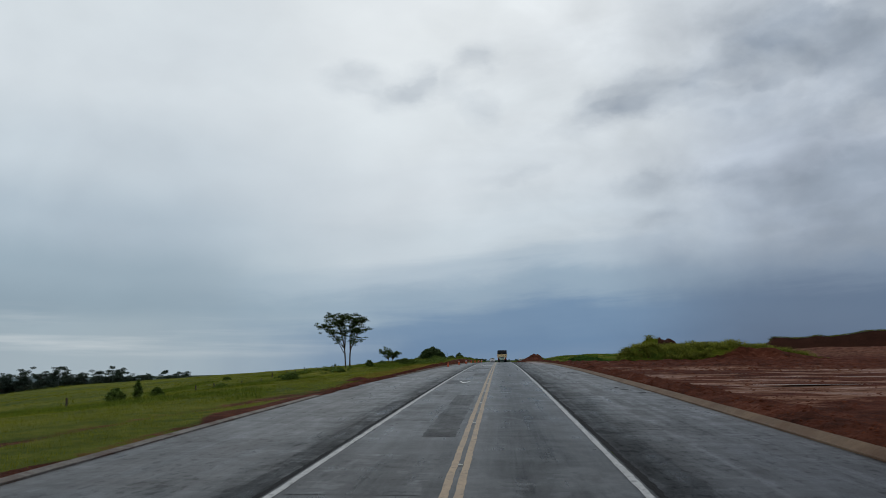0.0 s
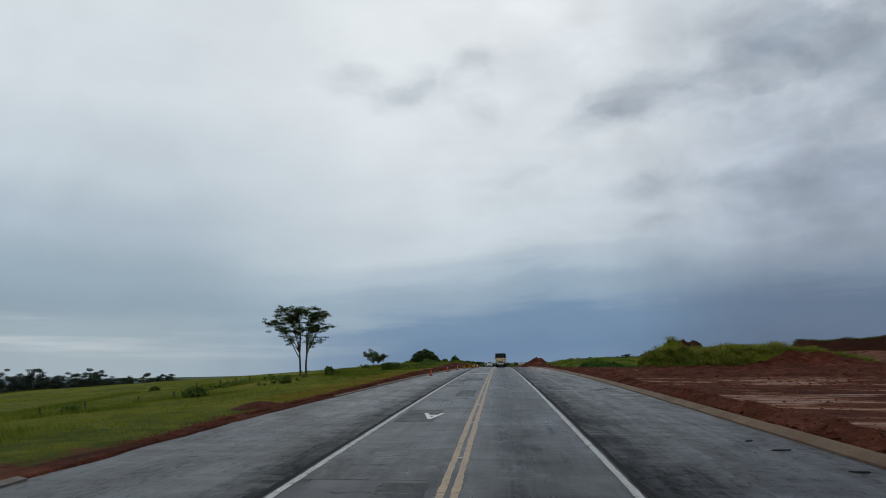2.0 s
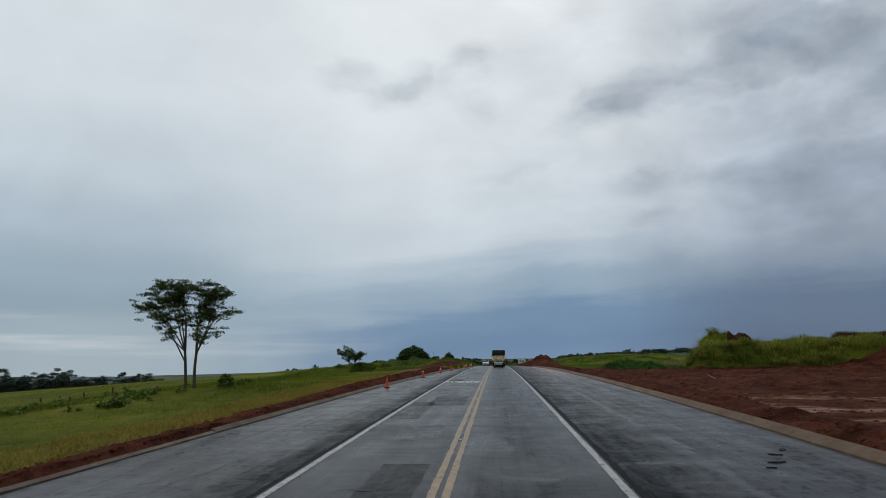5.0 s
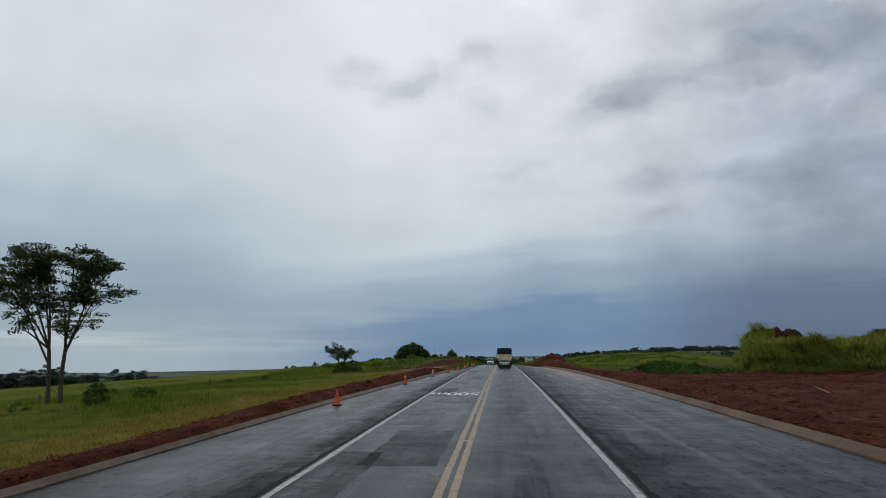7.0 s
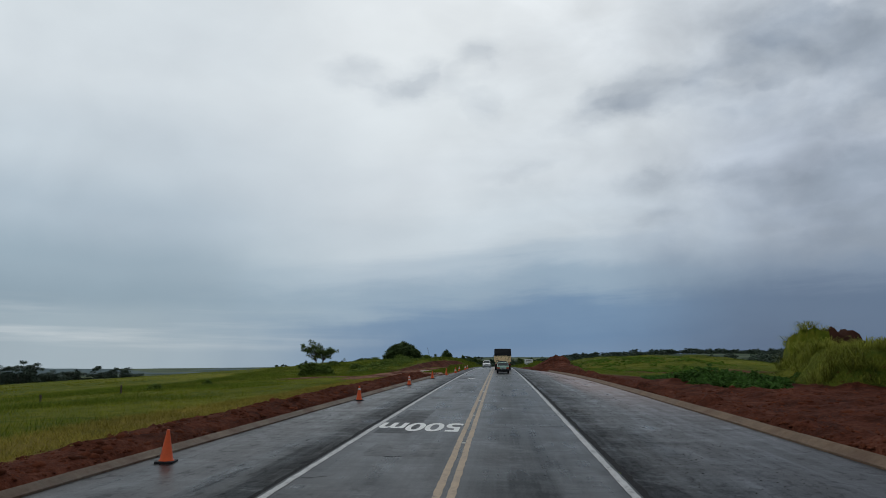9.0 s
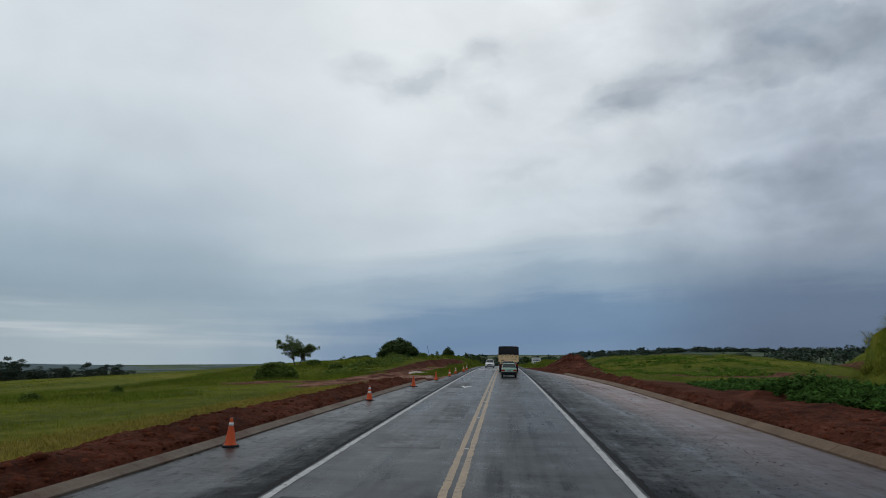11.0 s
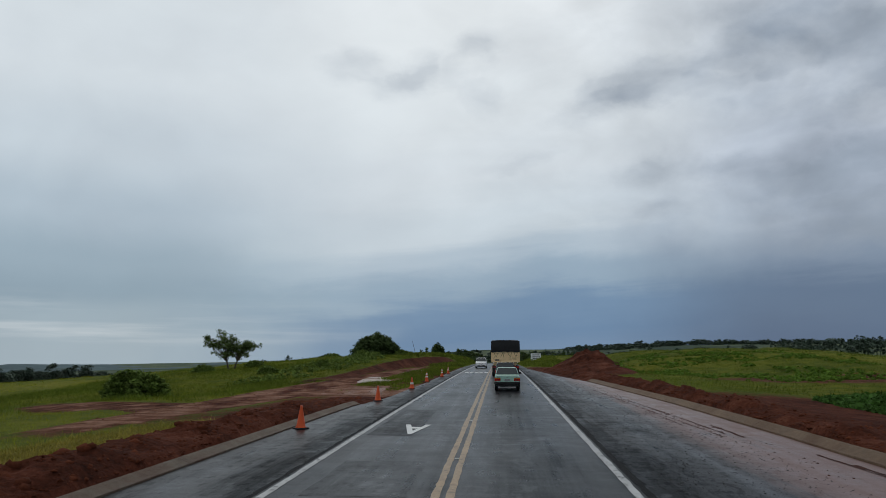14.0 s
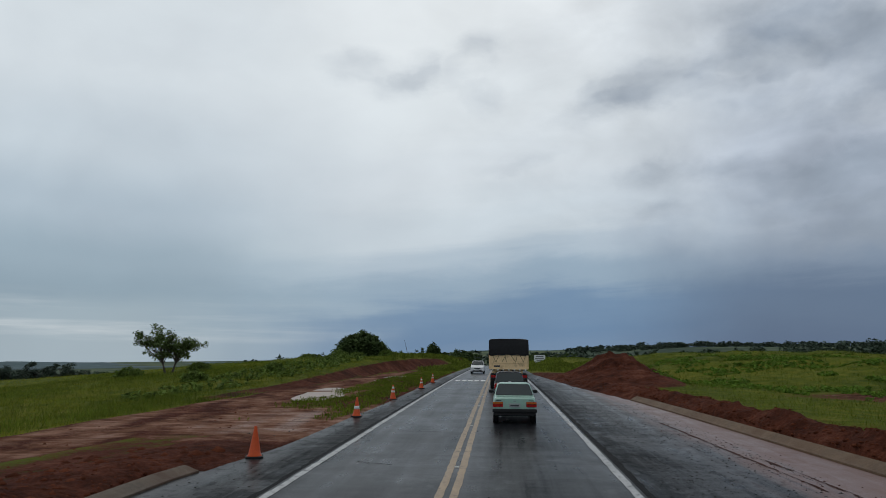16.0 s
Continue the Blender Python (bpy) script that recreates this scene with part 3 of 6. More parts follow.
    wet = np.maximum(wet, flat * (0.36 + 0.55 * (value_noise(x / 0.8 + y / 11, y / 4.5, 5) - 0.45)) + 0.30 * mouth * step(-10.5, -8.0, x))
    soil = np.maximum(soil, step(164, 174, y) * step(192, 187, y) * (x > tk) * (x < -5) * (0.08 + 0.62 * n_mid))
    spur = step(3.2, 2.0, np.abs(y - 179 - 0.6 * (-14.5 - x)) + 1.5 * (n_mid - 0.5)) * step(-30, -24, x) * (x < -12.5)
    soil, wet = np.maximum(soil, spur), np.maximum(wet, 0.34 * spur)
    # cut bank west of the lay-by, green on top
    bank = 2.0 * step(190, 270, y) * step(430, 350, y) * np.exp(-((np.minimum(x + 24, 0)) / 45) ** 2)
    foot = np.interp(y, [190, 200, 212, 243, 262, 300, 345, 380], [-16.0, -14.6, -12.9, -12.4, -10.0, -6.6, -5.6, -5.5])
    rise = step(foot + 0.3, foot - np.interp(y, [200, 250, 300], [2.6, 2.6, 5.0]), x)
    zl = zl + bank * rise * (0.92 + 0.16 * n_mid)
    face = step(0.02, 0.10, rise) * step(0.93, 0.70, rise + 0.25 * (n_mid - 0.5)) * step(196, 208, y) * step(306, 280, y)
    soil = np.maximum(soil, face)
    soil = np.maximum(soil, blob(x, y, -12, 340, 5, 22) * 1.2)
    # east: berm, mud lot, grassy mounds, pasture
    rho = np.hypot(x, y - 165)
    w = step(90, 320, x)
    zr = rz * (1 - w) + w * (-2.5 + 15.5 * step(150, 1300, rho))
    zr = zr + (n_big - 0.5) * 1.0 * step(10, 50, vv) + (n_mid - 0.5) * 0.16 * step(3, 8, vv)
    cr = np.interp(y, [0, 100, 150, 200, 222], [0.55, 0.45, 0.50, 0.70, 0.4]) * step(252, 225, y)
    wd = np.interp(y, [0, 100, 150, 200], [2.4, 2.6, 2.2, 2.8])
    ridge = np.clip(vv / (wd * 0.5), 0, 1) * np.clip((wd * 1.5 - vv) / wd, 0, 1)
    zr = zr + cr * ridge * (0.12 + 1.6 * crumb * (0.62 + 0.4 * lump))
    soil = np.maximum(soil, step(wd * 1.8, wd * 1.2, vv) * (v > -0.5) * step(262, 236, y))
    # wide lot of trampled red mud
    lot = step(170, 158, y + 0.25 * (x - 25)) * (v > 0) * step(130, 95, x)
    soil = np.maximum(soil, lot)
    rut = value_noise(x / 5 + y / 8 + n_big, y / 2.0 + x / 15 + 0.8 * n_mid, 5)
    sheet = lot * step(11.5, 14, x) * step(46, 58, y) * step(122, 100, y + 0.30 * (x - 14)) * step(90, 60, x)
    rut2 = value_noise(x / 2.2 + y / 5.0, y / 0.9 + x / 9, 6)
    wet = np.maximum(wet, sheet * np.clip(1.9 * rut * (0.45 + rut2) - 0.45, 0, 0.78))
    zr = zr - 0.10 * sheet * rut + lot * (1 - sheet) * (0.42 * crumb * (0.3 + lump) + 0.30 * (n_mid - 0.5)) * step(3, 6, vv)
    soil = np.maximum(soil, 0.9 * step(15, 11, vv + 6 * (n_big - 0.5)) * step(196, 180, y) * (v > 0))
    # long grassed mound and the block of old hillside on it
    xm = x - 0.32 * (y - 165) - 0.24 * np.maximum(y - 188, 0) + 1.5 * (n_mid - 0.5)
    md = step(26.6, 30.2, xm) * step(70, 48, x - 0.25 * (y - 155) + 4 * (n_mid - 0.5)) * step(151.5, 155.5, y + 3 * (n_mid - 0.5)) * step(228, 206, y)
    zr = zr + 2.35 * md * (0.76 + 0.36 * n_mid + 0.26 * value_noise(x / 1.6, y / 1.6, 6)) * (0.90 + 0.12 * n_big)
    soil = soil * (1 - step(0.02, 0.10, md))
    wet = wet * (1 - step(0.02, 0.10, md))
    # red spoil tipped along the mound's foot
    spoil = np.maximum(blob(x, y, 53, 150, 15, 8, 1.7), 0.7 * blob(x, y, 38, 143, 10, 6, 1.7)) * (1 - 0.8 * step(0.1, 0.5, md))
    zr = zr + spoil * (0.05 + 0.5 * crumb * (0.4 + lump))
    soil, wet = np.maximum(soil, step(0.0, 0.1, spoil)), wet * (1 - step(0.0, 0.2, spoil))
    stub = step(0.0, 0.35, blob(x + 1.8 * (n_small - 0.5), y, 39.9, 188.5, 4.2, 4.5, 5.0))
    zr = zr + 2.3 * stub * (0.7 + 0.6 * n_small)
    soil = np.maximum(soil, step(0.02, 0.2, stub) * step(38.8, 40.0, x + 1.5 * (n_small - 0.5)))
    # trampled slope that climbs to the excavated hill
    ramp = step(58, 98, x) * step(118, 190, y) * step(300, 276, y)
    zr = zr + 3.2 * ramp * (0.9 + 0.2 * n_mid)
    soil = np.maximum(soil, 0.9 * step(0.05, 0.25, ramp))
    wet = np.maximum(wet, 0.32 * step(0.1, 0.5, ramp))
    soil = np.maximum(soil, 0.95 * step(53, 58, x + 5 * (n_big - 0.5)) * step(116, 108, x) * step(148, 158, y) * step(266, 252, y) * (1 - step(0.02, 0.10, md)))
    # weeds hollow
    zr = zr - 0.55 * blob(x, y, 25, 180, 12, 24)
    # green hill beyond
    zr = zr + 2.45 * blob(x, y, 36, 268, 25, 62, 2.6) * (0.80 + 0.30 * n_mid + 0.12 * value_noise(x / 1.8, y / 1.8, 6))
    zr = zr + 2.2 * blob(x, y, 20, 350, 13, 55, 2.4)
    # tipped heap of red earth
    heap = blob(x, y, 11.8, 229, 4.6, 20, 1.35)
    zr = zr + 2.3 * heap * (0.62 + 0.55 * crumb + 0.2 * lump)
    soil = np.maximum(soil, step(0.0, 0.12, heap))
    # pale bare flats in the eastern pasture
    off = step(0.06, 0.0, md)
    soil = np.maximum(soil, off * 0.85 * blob(x, y, 30, 205, 16, 7, 3))
    wet = np.maximum(wet, off * 0.35 * blob(x, y, 30, 205, 16, 7, 3))
    # far hill cut open by an excavator
    hill = step(101, 104, x) * step(330, 240, x) * step(276, 281, y) * step(345, 316, y)
    zr = zr + hill * (5.7 + 4.4 * step(105, 165, x) + 0.5 * (n_mid - 0.5))
    soil = np.maximum(soil, (hill > 0.02) * (hill < 0.985) * (y < 300))
    soil = np.maximum(soil, 0.8 * step(60, 100, x) * step(290, 250, y) * step(130, 170, y) * step(150, 120, x))
    z = np.where(x < 0, zl, zr)
    ml, mr = np.where(y < 179, 0.12, 0.0), np.where(y < 201, 0.12, 0.0)
    under = (u < ml) & (v < mr)
    lip = np.where(x < 0, np.clip(u + 1, 0, 1) * (y >= 179), np.clip(v + 1, 0, 1) * (y >= 201))
    z = np.where(under, rz - 0.30 + 0.28 * lip, z)
    edge = (~under) & ((u < ml + 0.45) & (v < mr + 0.45))
    z = np.where(edge, rz - 0.02, z)
    return z, soil, wet, dry


def woodland(x, y):
    """Share of dark scrub and woods: none near the road, most of the far country."""
    u, rho = -8 - x, np.hypot(x, y - 165)
    belt = value_noise(x / 180, y / 130, 6)
    west = step(165, 260, u) * (0.55 + 0.45 * step(0.25, 0.6, belt))
    east = step(330, 700, rho) * (x > 0) * (0.35 + 0.65 * step(0.3, 0.6, belt))
    north = step(430, 560, y) * 0.9
    return np.clip(np.maximum(np.maximum(west, east), north), 0, 1)


def axis(parts):
    return np.unique(np.round(np.concatenate([np.arange(a, b, s) for a, b, s in parts]), 3))


def build_ground():
    far = 45 * 1.13 ** np.arange(1, 39)
    xs = np.concatenate([-far[::-1], axis([(-45, -17, 0.7), (-17, -14, 0.35), (-14, -4.6, 0.18), (-4.6, 4.6, 0.8), (4.6, 8.6, 0.35), (8.6, 16, 0.18), (16, 30, 0.45), (30, 58, 0.6), (58, 120, 1.6), (120, 170, 5.0)]), far[far > 172]])
    fy = 360 + 45 * (1.12 ** np.arange(1, 42) - 1)
    by = -20 - 40 * (1.2 ** np.arange(1, 26) - 1)
    ys = np.concatenate([by[::-1], axis([(-20, 12, 2.0), (12, 30, 0.6), (30, 236, 0.32), (236, 262, 0.6), (262, 360.1, 1.4)]), fy])
    X, Y = np.meshgrid(xs, ys)
    z, soil, wet, dry = land(X, Y)
    n, m = X.shape
    idx = np.arange(n * m).reshape(n, m)
    faces = np.stack([idx[:-1, :-1], idx[:-1, 1:], idx[1:, 1:], idx[1:, :-1]], -1).reshape(-1, 4)
    ob = mesh_object("ground", np.stack([X, Y, z], -1).reshape(-1, 3), faces, M_GROUND, smooth=True)
    ca = ob.data.color_attributes.new("cover", "FLOAT_COLOR", "POINT")
    rgba = np.stack([soil, wet, dry, woodland(X, Y)], -1).reshape(-1).astype(np.float32)
    ca.data.foreach_set("color", rgba)
    # dug faces of dark brown earth, their shade put into the colour
    cx, cy = 0.25 * (X[:-1, :-1] + X[:-1, 1:] + X[1:, 1:] + X[1:, :-1]), 0.25 * (Y[:-1, :-1] + Y[:-1, 1:] + Y[1:, 1:] + Y[1:, :-1])
    bare = 0.25 * (soil[:-1, :-1] + soil[:-1, 1:] + soil[1:, 1:] + soil[1:, :-1]) > 0.3
    old = bare & (((cx > 98) & (cy > 274) & (cy < 302)) | ((cx > 33) & (cx < 48) & (cy > 182) & (cy < 195)))
    ob.data.materials.append(M_CUT)
    ob.data.polygons.foreach_set("material_index", old.ravel().astype(np.int32))
    return tagged(ob, "green pasture and bare red earth beside the highway", "ground", kind="structure")


def ribbon(name, left, right, y0, y1, dy, lift, mat, label, category, columns=6, wobble=0.0, parent=None):
    """A strip of road surface between two edges given as functions of y."""
    ys = np.arange(y0, y1 + dy * 0.5, dy)
    L = np.array([left(y) for y in ys]) if callable(left) else np.full_like(ys, left)
    R = np.array([right(y) for y in ys]) if callable(right) else np.full_like(ys, right)
    if wobble:
        L = L + wobble * (0.5 * value_noise(ys * 0.6, ys * 0 + 3.3 + L[0], 5) + 0.8 * value_noise(ys * 4.5, ys * 0 + 5.3 + L[0], 3) - 0.65)
        R = R + wobble * (0.5 * value_noise(ys * 0.6, ys * 0 + 9.7 + R[0], 6) + 0.8 * value_noise(ys * 4.5, ys * 0 + 1.7 + R[0], 4) - 0.65)
    t = np.linspace(0, 1, columns + 1)
    X = L[:, None] * (1 - t) + R[:, None] * t
    Y = np.repeat(ys[:, None], columns + 1, 1)
    Z = road_z(Y) + lift
    n, m = X.shape
    idx = np.arange(n * m).reshape(n, m)
    faces = np.stack([idx[:-1, :-1], idx[:-1, 1:], idx[1:, 1:], idx[1:, :-1]], -1).reshape(-1, 4)
    ob = mesh_object(name, np.stack([X, Y, Z], -1).reshape(-1, 3), faces, mat, parent, smooth=True)
    if not parent:
        tagged(ob, label, category, kind="structure")
    return ob


build_ground()
ribbon("road", -3.28, 3.64, -60, 700, 1.0, 0.0, M_ROAD, "wet worn grey asphalt carriageway of two lanes", "road", 10)
ribbon("shoulder_west", lambda y: float(left_edge(y)) - 0.05, -3.24, -60, 700, 1.0, -0.035, M_NEW_WEST, "fresh dark wet asphalt widening beside the old lanes", "road shoulder", 8, 0.25)
ribbon("shoulder_east", 3.60, lambda y: float(right_edge(y)) + 0.05, -60, 700, 1.0, -0.035, M_NEW, "fresh dark wet asphalt widening beside the old lanes", "road shoulder", 8, 0.25)
for nm, a, b, mt, lb in (("edge_line", -3.22, -3.07, M_WHITE, "worn white edge line painted on wet asphalt"),
                         ("edge_line", 3.42, 3.58, M_WHITE, "worn white edge line painted on wet asphalt"),
                         ("centre_line", -0.15, 0.005, M_YELLOW, "worn double yellow centre line painted on asphalt"),
                         ("centre_line", 0.115, 0.27, M_YELLOW, "worn double yellow centre line painted on asphalt")):
    ribbon(nm, a, b, -60, 600, 0.14, 0.006, mt, lb, "road marking", 1, 0.04 if a > 3 else 0.035)
# seam strips, blackened to paint in the shade of the shoulder's step
M_TAR = material("black_tar_and_step_shade", (0.010, 0.010, 0.011), 0.95, 0.2, 20, 0.4, 1.5)
ribbon("seam_step_shade", -3.46, -3.28, -60, 600, 0.2, -0.028, M_TAR, "dark uneven seam with painted step shade between old and fresh asphalt", "road seam", 1, 0.10)
ribbon("seam_step_shade", 3.64, 3.84, -60, 600, 0.2, -0.028, M_TAR, "dark uneven seam with painted step shade between old and fresh asphalt", "road seam", 1, 0.14)

# ------------------------------------------------------------ trees, bushes and grass
RNG = np.random.RandomState(11)


def tube(path, radii, sides=7):
    """Vertices and quads of a tapered limb along a path of points."""
    path = np.asarray(path, float)
    vs, fs = [], []
    for i, p in enumerate(path):
        d = path[min(i + 1, len(path) - 1)] - path[max(i - 1, 0)]
        d = d / (np.linalg.norm(d) + 1e-9)
        a = np.cross(d, (0.31, 0.95, 0.05))
        a /= np.linalg.norm(a) + 1e-9
        b = np.cross(d, a)
        for k in range(sides):
            t = 2 * math.pi * k / sides
            vs.append(p + radii[i] * (math.cos(t) * a + math.sin(t) * b))
    for i in range(len(path) - 1):
        for k in range(sides):
            k2 = (k + 1) % sides
            fs.append((i * sides + k, i * sides + k2, (i + 1) * sides + k2, (i + 1) * sides + k))
    return np.array(vs), np.array(fs)


def join(pieces):
    vs, fs, n = [], [], 0
    for v, f in pieces:
        vs.append(v)
        fs.append(f + n)
        n += len(v)
    return np.concatenate(vs), np.concatenate(fs)


def leaves(centres, spread, count, size, rng, droop=0.25):
    """Folded leaf sprays (two triangles as one quad) scattered round each centre."""
    c = np.repeat(np.asarray(centres, float), count, 0)
    n = len(c)
    off = rng.normal(size=(n, 3))
    off /= np.linalg.norm(off, axis=1)[:, None] + 1e-9
    off *= rng.rand(n, 1) ** 0.45
    c = c + off * np.asarray(spread)
    a = rng.normal(size=(n, 3)) * (1, 1, 0.5)
    a /= np.linalg.norm(a, axis=1)[:, None] + 1e-9
    b = np.cross(a, rng.normal(size=(n, 3)) * 0.5 + (0, 0, 1))
    b /= np.linalg.norm(b, axis=1)[:, None] + 1e-9
    s = size * (0.55 + 0.9 * rng.rand(n, 1))
    down = np.array([0, 0, -droop]) * s
    q = np.stack([c - a * s, c - b * s * 0.45 + down * 0.3, c + a * s + down, c + b * s * 0.45 + down * 0.3], 1)
    return q.reshape(-1, 3), np.arange(n * 4).reshape(n, 4)


def limb(start, end, rng, n=7, bow=0.12, sag=0.0):
    t = np.linspace(0, 1, n)[:, None]
    p = np.asarray(start) * (1 - t) + np.asarray(end) * t
    length = np.linalg.norm(np.asarray(end) - np.asarray(start))
    side = rng.normal(size=3) * (1, 1, 0.3)
    return p + side * bow * length * np.sin(t * math.pi) * 0.5 + np.array([0, 0, 1]) * sag * length * np.sin(t * math.pi)


def grow(name, where, label, trunks, crown, leaf_size, per_clump, clump, mat, rng, r0=0.16, group="", limbs=9, twig=4, category="tree", flat=0.5):
    """A tree: trunks that fork into limbs and twigs, with leaf clumps at the twig ends.
    trunks: list of (base offset, fork point); crown: function giving a limb's end from a fork point."""
    z = float(land(where[0], where[1])[0])
    root = thing(name, pose(where[0], where[1], z), label, category, group)
    ends = []
    for base, fork in trunks:
        wood = []
        p = limb((base[0], base[1], -0.3), fork, rng, 9, 0.08)
        flare = r0 * np.array([1.5, 1.12, 1.0, 0.95, 0.9, 0.85, 0.8, 0.75, 0.7])
        wood.append(tube(p, flare, 9))
        for _ in range(limbs):
            k = rng.randint(5, 9)
            e = crown(fork, rng)
            q = limb(p[k], e, rng, 7, 0.16, 0.05)
            wood.append(tube(q, np.linspace(r0 * 0.5, r0 * 0.13, 7), 6))
            for _ in range(twig):
                j = rng.randint(3, 7)
                g = q[j] + rng.normal(size=3) * clump * (1.0, 1.0, 0.45)
                wood.append(tube(limb(q[j], g, rng, 4, 0.2), np.linspace(r0 * 0.16, r0 * 0.05, 4), 4))
                ends.append(g)
            ends.append(e)
        v, f = join(wood)
        mesh_object("trunk", v, f, M_BARK, root, "grey-brown trunk with forking limbs", smooth=True)
    v, f = leaves(ends, np.array((1.0, 1.0, flat)) * clump, per_clump, leaf_size, rng)
    mesh_object("crown", v, f, mat, root, "leafy crown with gaps")
    return root


# flat foliage layers of the tall tree: trunk, middle x, middle height, half-width, half-thickness, number of limbs
LAYERS = [(0, -2.7, 8.1, 1.3, 0.45, 9), (0, -4.0, 6.5, 1.35, 0.36, 10), (0, -1.5, 7.2, 1.7, 0.65, 13), (0, -2.6, 5.6, 0.9, 0.3, 4), (0, -1.6, 4.4, 0.6, 0.35, 3), (0, -0.7, 7.95, 1.3, 0.45, 9), (0, -0.5, 5.6, 1.0, 0.7, 5),
          (1, 0.6, 7.3, 1.6, 0.65, 13), (1, 2.45, 7.4, 1.1, 0.36, 8), (1, 2.0, 6.0, 1.2, 0.45, 8), (1, 1.75, 4.3, 0.8, 0.5, 5), (1, 0.8, 5.8, 1.0, 0.6, 5), (1, 0.6, 8.25, 0.7, 0.25, 4)]


def tall_tree(where, label, rng):
    """Two slender trunks that fork low into steep boughs, each bough ending in flat airy layers of fine leaves."""
    z = float(land(where[0], where[1])[0])
    root = thing("tree", pose(where[0], where[1], z), label, "tree")
    ends = []
    for side, (bx, fx, fz) in enumerate(((-0.32, -0.58, 2.9), (0.32, 0.36, 3.1))):
        stem = limb((bx, 0.15 * side, -0.4), (fx, 0.1, fz), rng, 9, 0.05)
        wood = [tube(stem, 0.115 * np.array([1.45, 1.15, 1.05, 1.0, 0.96, 0.92, 0.88, 0.85, 0.8]), 10)]
        for which, mx, mz, rx, rz, count in LAYERS:
            if which != side:
                continue
            mid = np.array([mx, 0.7 * rng.normal(), mz])
            start = stem[rng.randint(6, 9)]
            bough = limb(start, mid - (0.25 * (mx - start[0]), 0, 0.45), rng, 9, 0.07, 0.04)
            wood.append(tube(bough, np.linspace(0.062, 0.026, 9), 7))
            for _ in range(count):
                a, r = rng.rand() * 2 * math.pi, rng.rand() ** 0.5
                e = mid + np.array([math.cos(a) * r * rx, math.sin(a) * r * rx * 1.1, rng.uniform(-1, 1) * rz * 0.7])
                q = limb(bough[rng.randint(4, 9)], e, rng, 6, 0.14, 0.04)
                wood.append(tube(q, np.linspace(0.024, 0.009, 6), 5))
                for j in (2, 3, 4, 5, 5):
                    g = q[j] + rng.normal(size=3) * (0.34, 0.34, 0.13)
                    wood.append(tube(limb(q[j], g, rng, 3, 0.2), np.linspace(0.010, 0.004, 3), 4))
                    ends.append(g)
        v, f = join(wood)
        mesh_object("trunk", v, f, M_BARK, root, "slender grey-brown trunk with steep forking boughs", smooth=True)
    v, f = leaves(ends, (0.44, 0.44, 0.14), 48, 0.085, rng)
    mesh_object("crown", v, f, M_LEAF, root, "flat airy layers of fine dark leaves")
    return root


tall_tree((-22.4, 122.2), "tall twin-trunked tree with a flat layered dark crown in pasture", np.random.RandomState(4))


def spreading(fork, rng):
    left = fork[0] < 0
    d = rng.normal(size=3)
    d = d / np.linalg.norm(d) * rng.rand() ** 0.4
    mid, size = ((-1.5, 0, 3.7), (2.0, 1.9, 1.10)) if left else ((1.55, 0, 3.15), (2.0, 1.9, 1.25))
    return np.array(mid) + d * size


grow("tree", (-34.2, 233.3), "small open-crowned tree with ragged foliage behind a grassy bank",
     [((-0.2, 0, 0), (-0.8, 0, 1.7)), ((0.3, 0.1, 0), (0.9, 0, 1.6))], spreading, 0.125, 54, 0.50, M_LEAF_B, np.random.RandomState(9), 0.11, limbs=19, twig=3, flat=0.75)


def bush(name, where, size, label, mat, rng, leaf=0.22, n=240, per=16, group="", category="bush", lift=0.0):
    """A dense shrub: stems and a domed shell of leaf clumps with an uneven outline."""
    z = float(land(where[0], where[1])[0]) + lift
    root = thing(name, pose(where[0], where[1], z), label, category, group)
    w, d, h = size
    c = rng.normal(size=(n, 3))
    c[:, 2] = np.abs(c[:, 2])
    c /= np.linalg.norm(c, axis=1)[:, None]
    lump = 0.80 + 0.22 * value_noise(c[:, 0] * 2.2 + where[0], c[:, 1] * 2.2 + c[:, 2] * 2 + where[1], 6) + 0.12 * rng.rand(n)
    c = c * lump[:, None] * (rng.rand(n, 1) ** 0.22) * (w / 2, d / 2, h) + (0, 0, 0.12 * h * 0)
    v, f = leaves(c, np.array((1, 1, 0.7)) * 0.11 * (w + h) / 2, per, leaf, rng)
    v[:, 2] = np.maximum(v[:, 2], 0.02)
    mesh_object("foliage", v, f, mat, root)
    wood = [tube(limb((rng.normal() * 0.05 * w, rng.normal() * 0.05 * d, -0.2), p * 0.7, rng, 5, 0.2), np.linspace(0.035 * h ** 0.5, 0.01, 5), 5)
            for p in c[:14]]
    v, f = join(wood)
    mesh_object("stem", v, f, M_BARK, root)
    return root


R = np.random.RandomState
M_SHRUB = material("dull_green_shrub_leaves", (0.130, 0.185, 0.046), 0.9, 0, 8, 0.3, 0.6, island=0.6, through_light=0.25, spec=0.1)
bush("tree", (-27.4, 300.5), (11.4, 11.0, 5.2), "broad dense dark dome-shaped tree on top of the bank", M_LEAF, R(21), 0.34, 900, 22, category="tree")
bush("bush", (-42, 314), (7.2, 6.0, 1.9), "low rounded dark bush on the bank top", M_LEAF, R(22), 0.26, 300, 16)
bush("tree", (-21.4, 391.0), (5.6, 5.4, 6.2), "round dark tree standing over the cutting", M_LEAF, R(23), 0.36, 420, 18, category="tree", lift=0.4)
bush("tree", (-16.2, 372.0), (3.4, 3.4, 2.6), "small dark round tree at the cutting", M_LEAF, R(24), 0.3, 200, 16, category="tree")
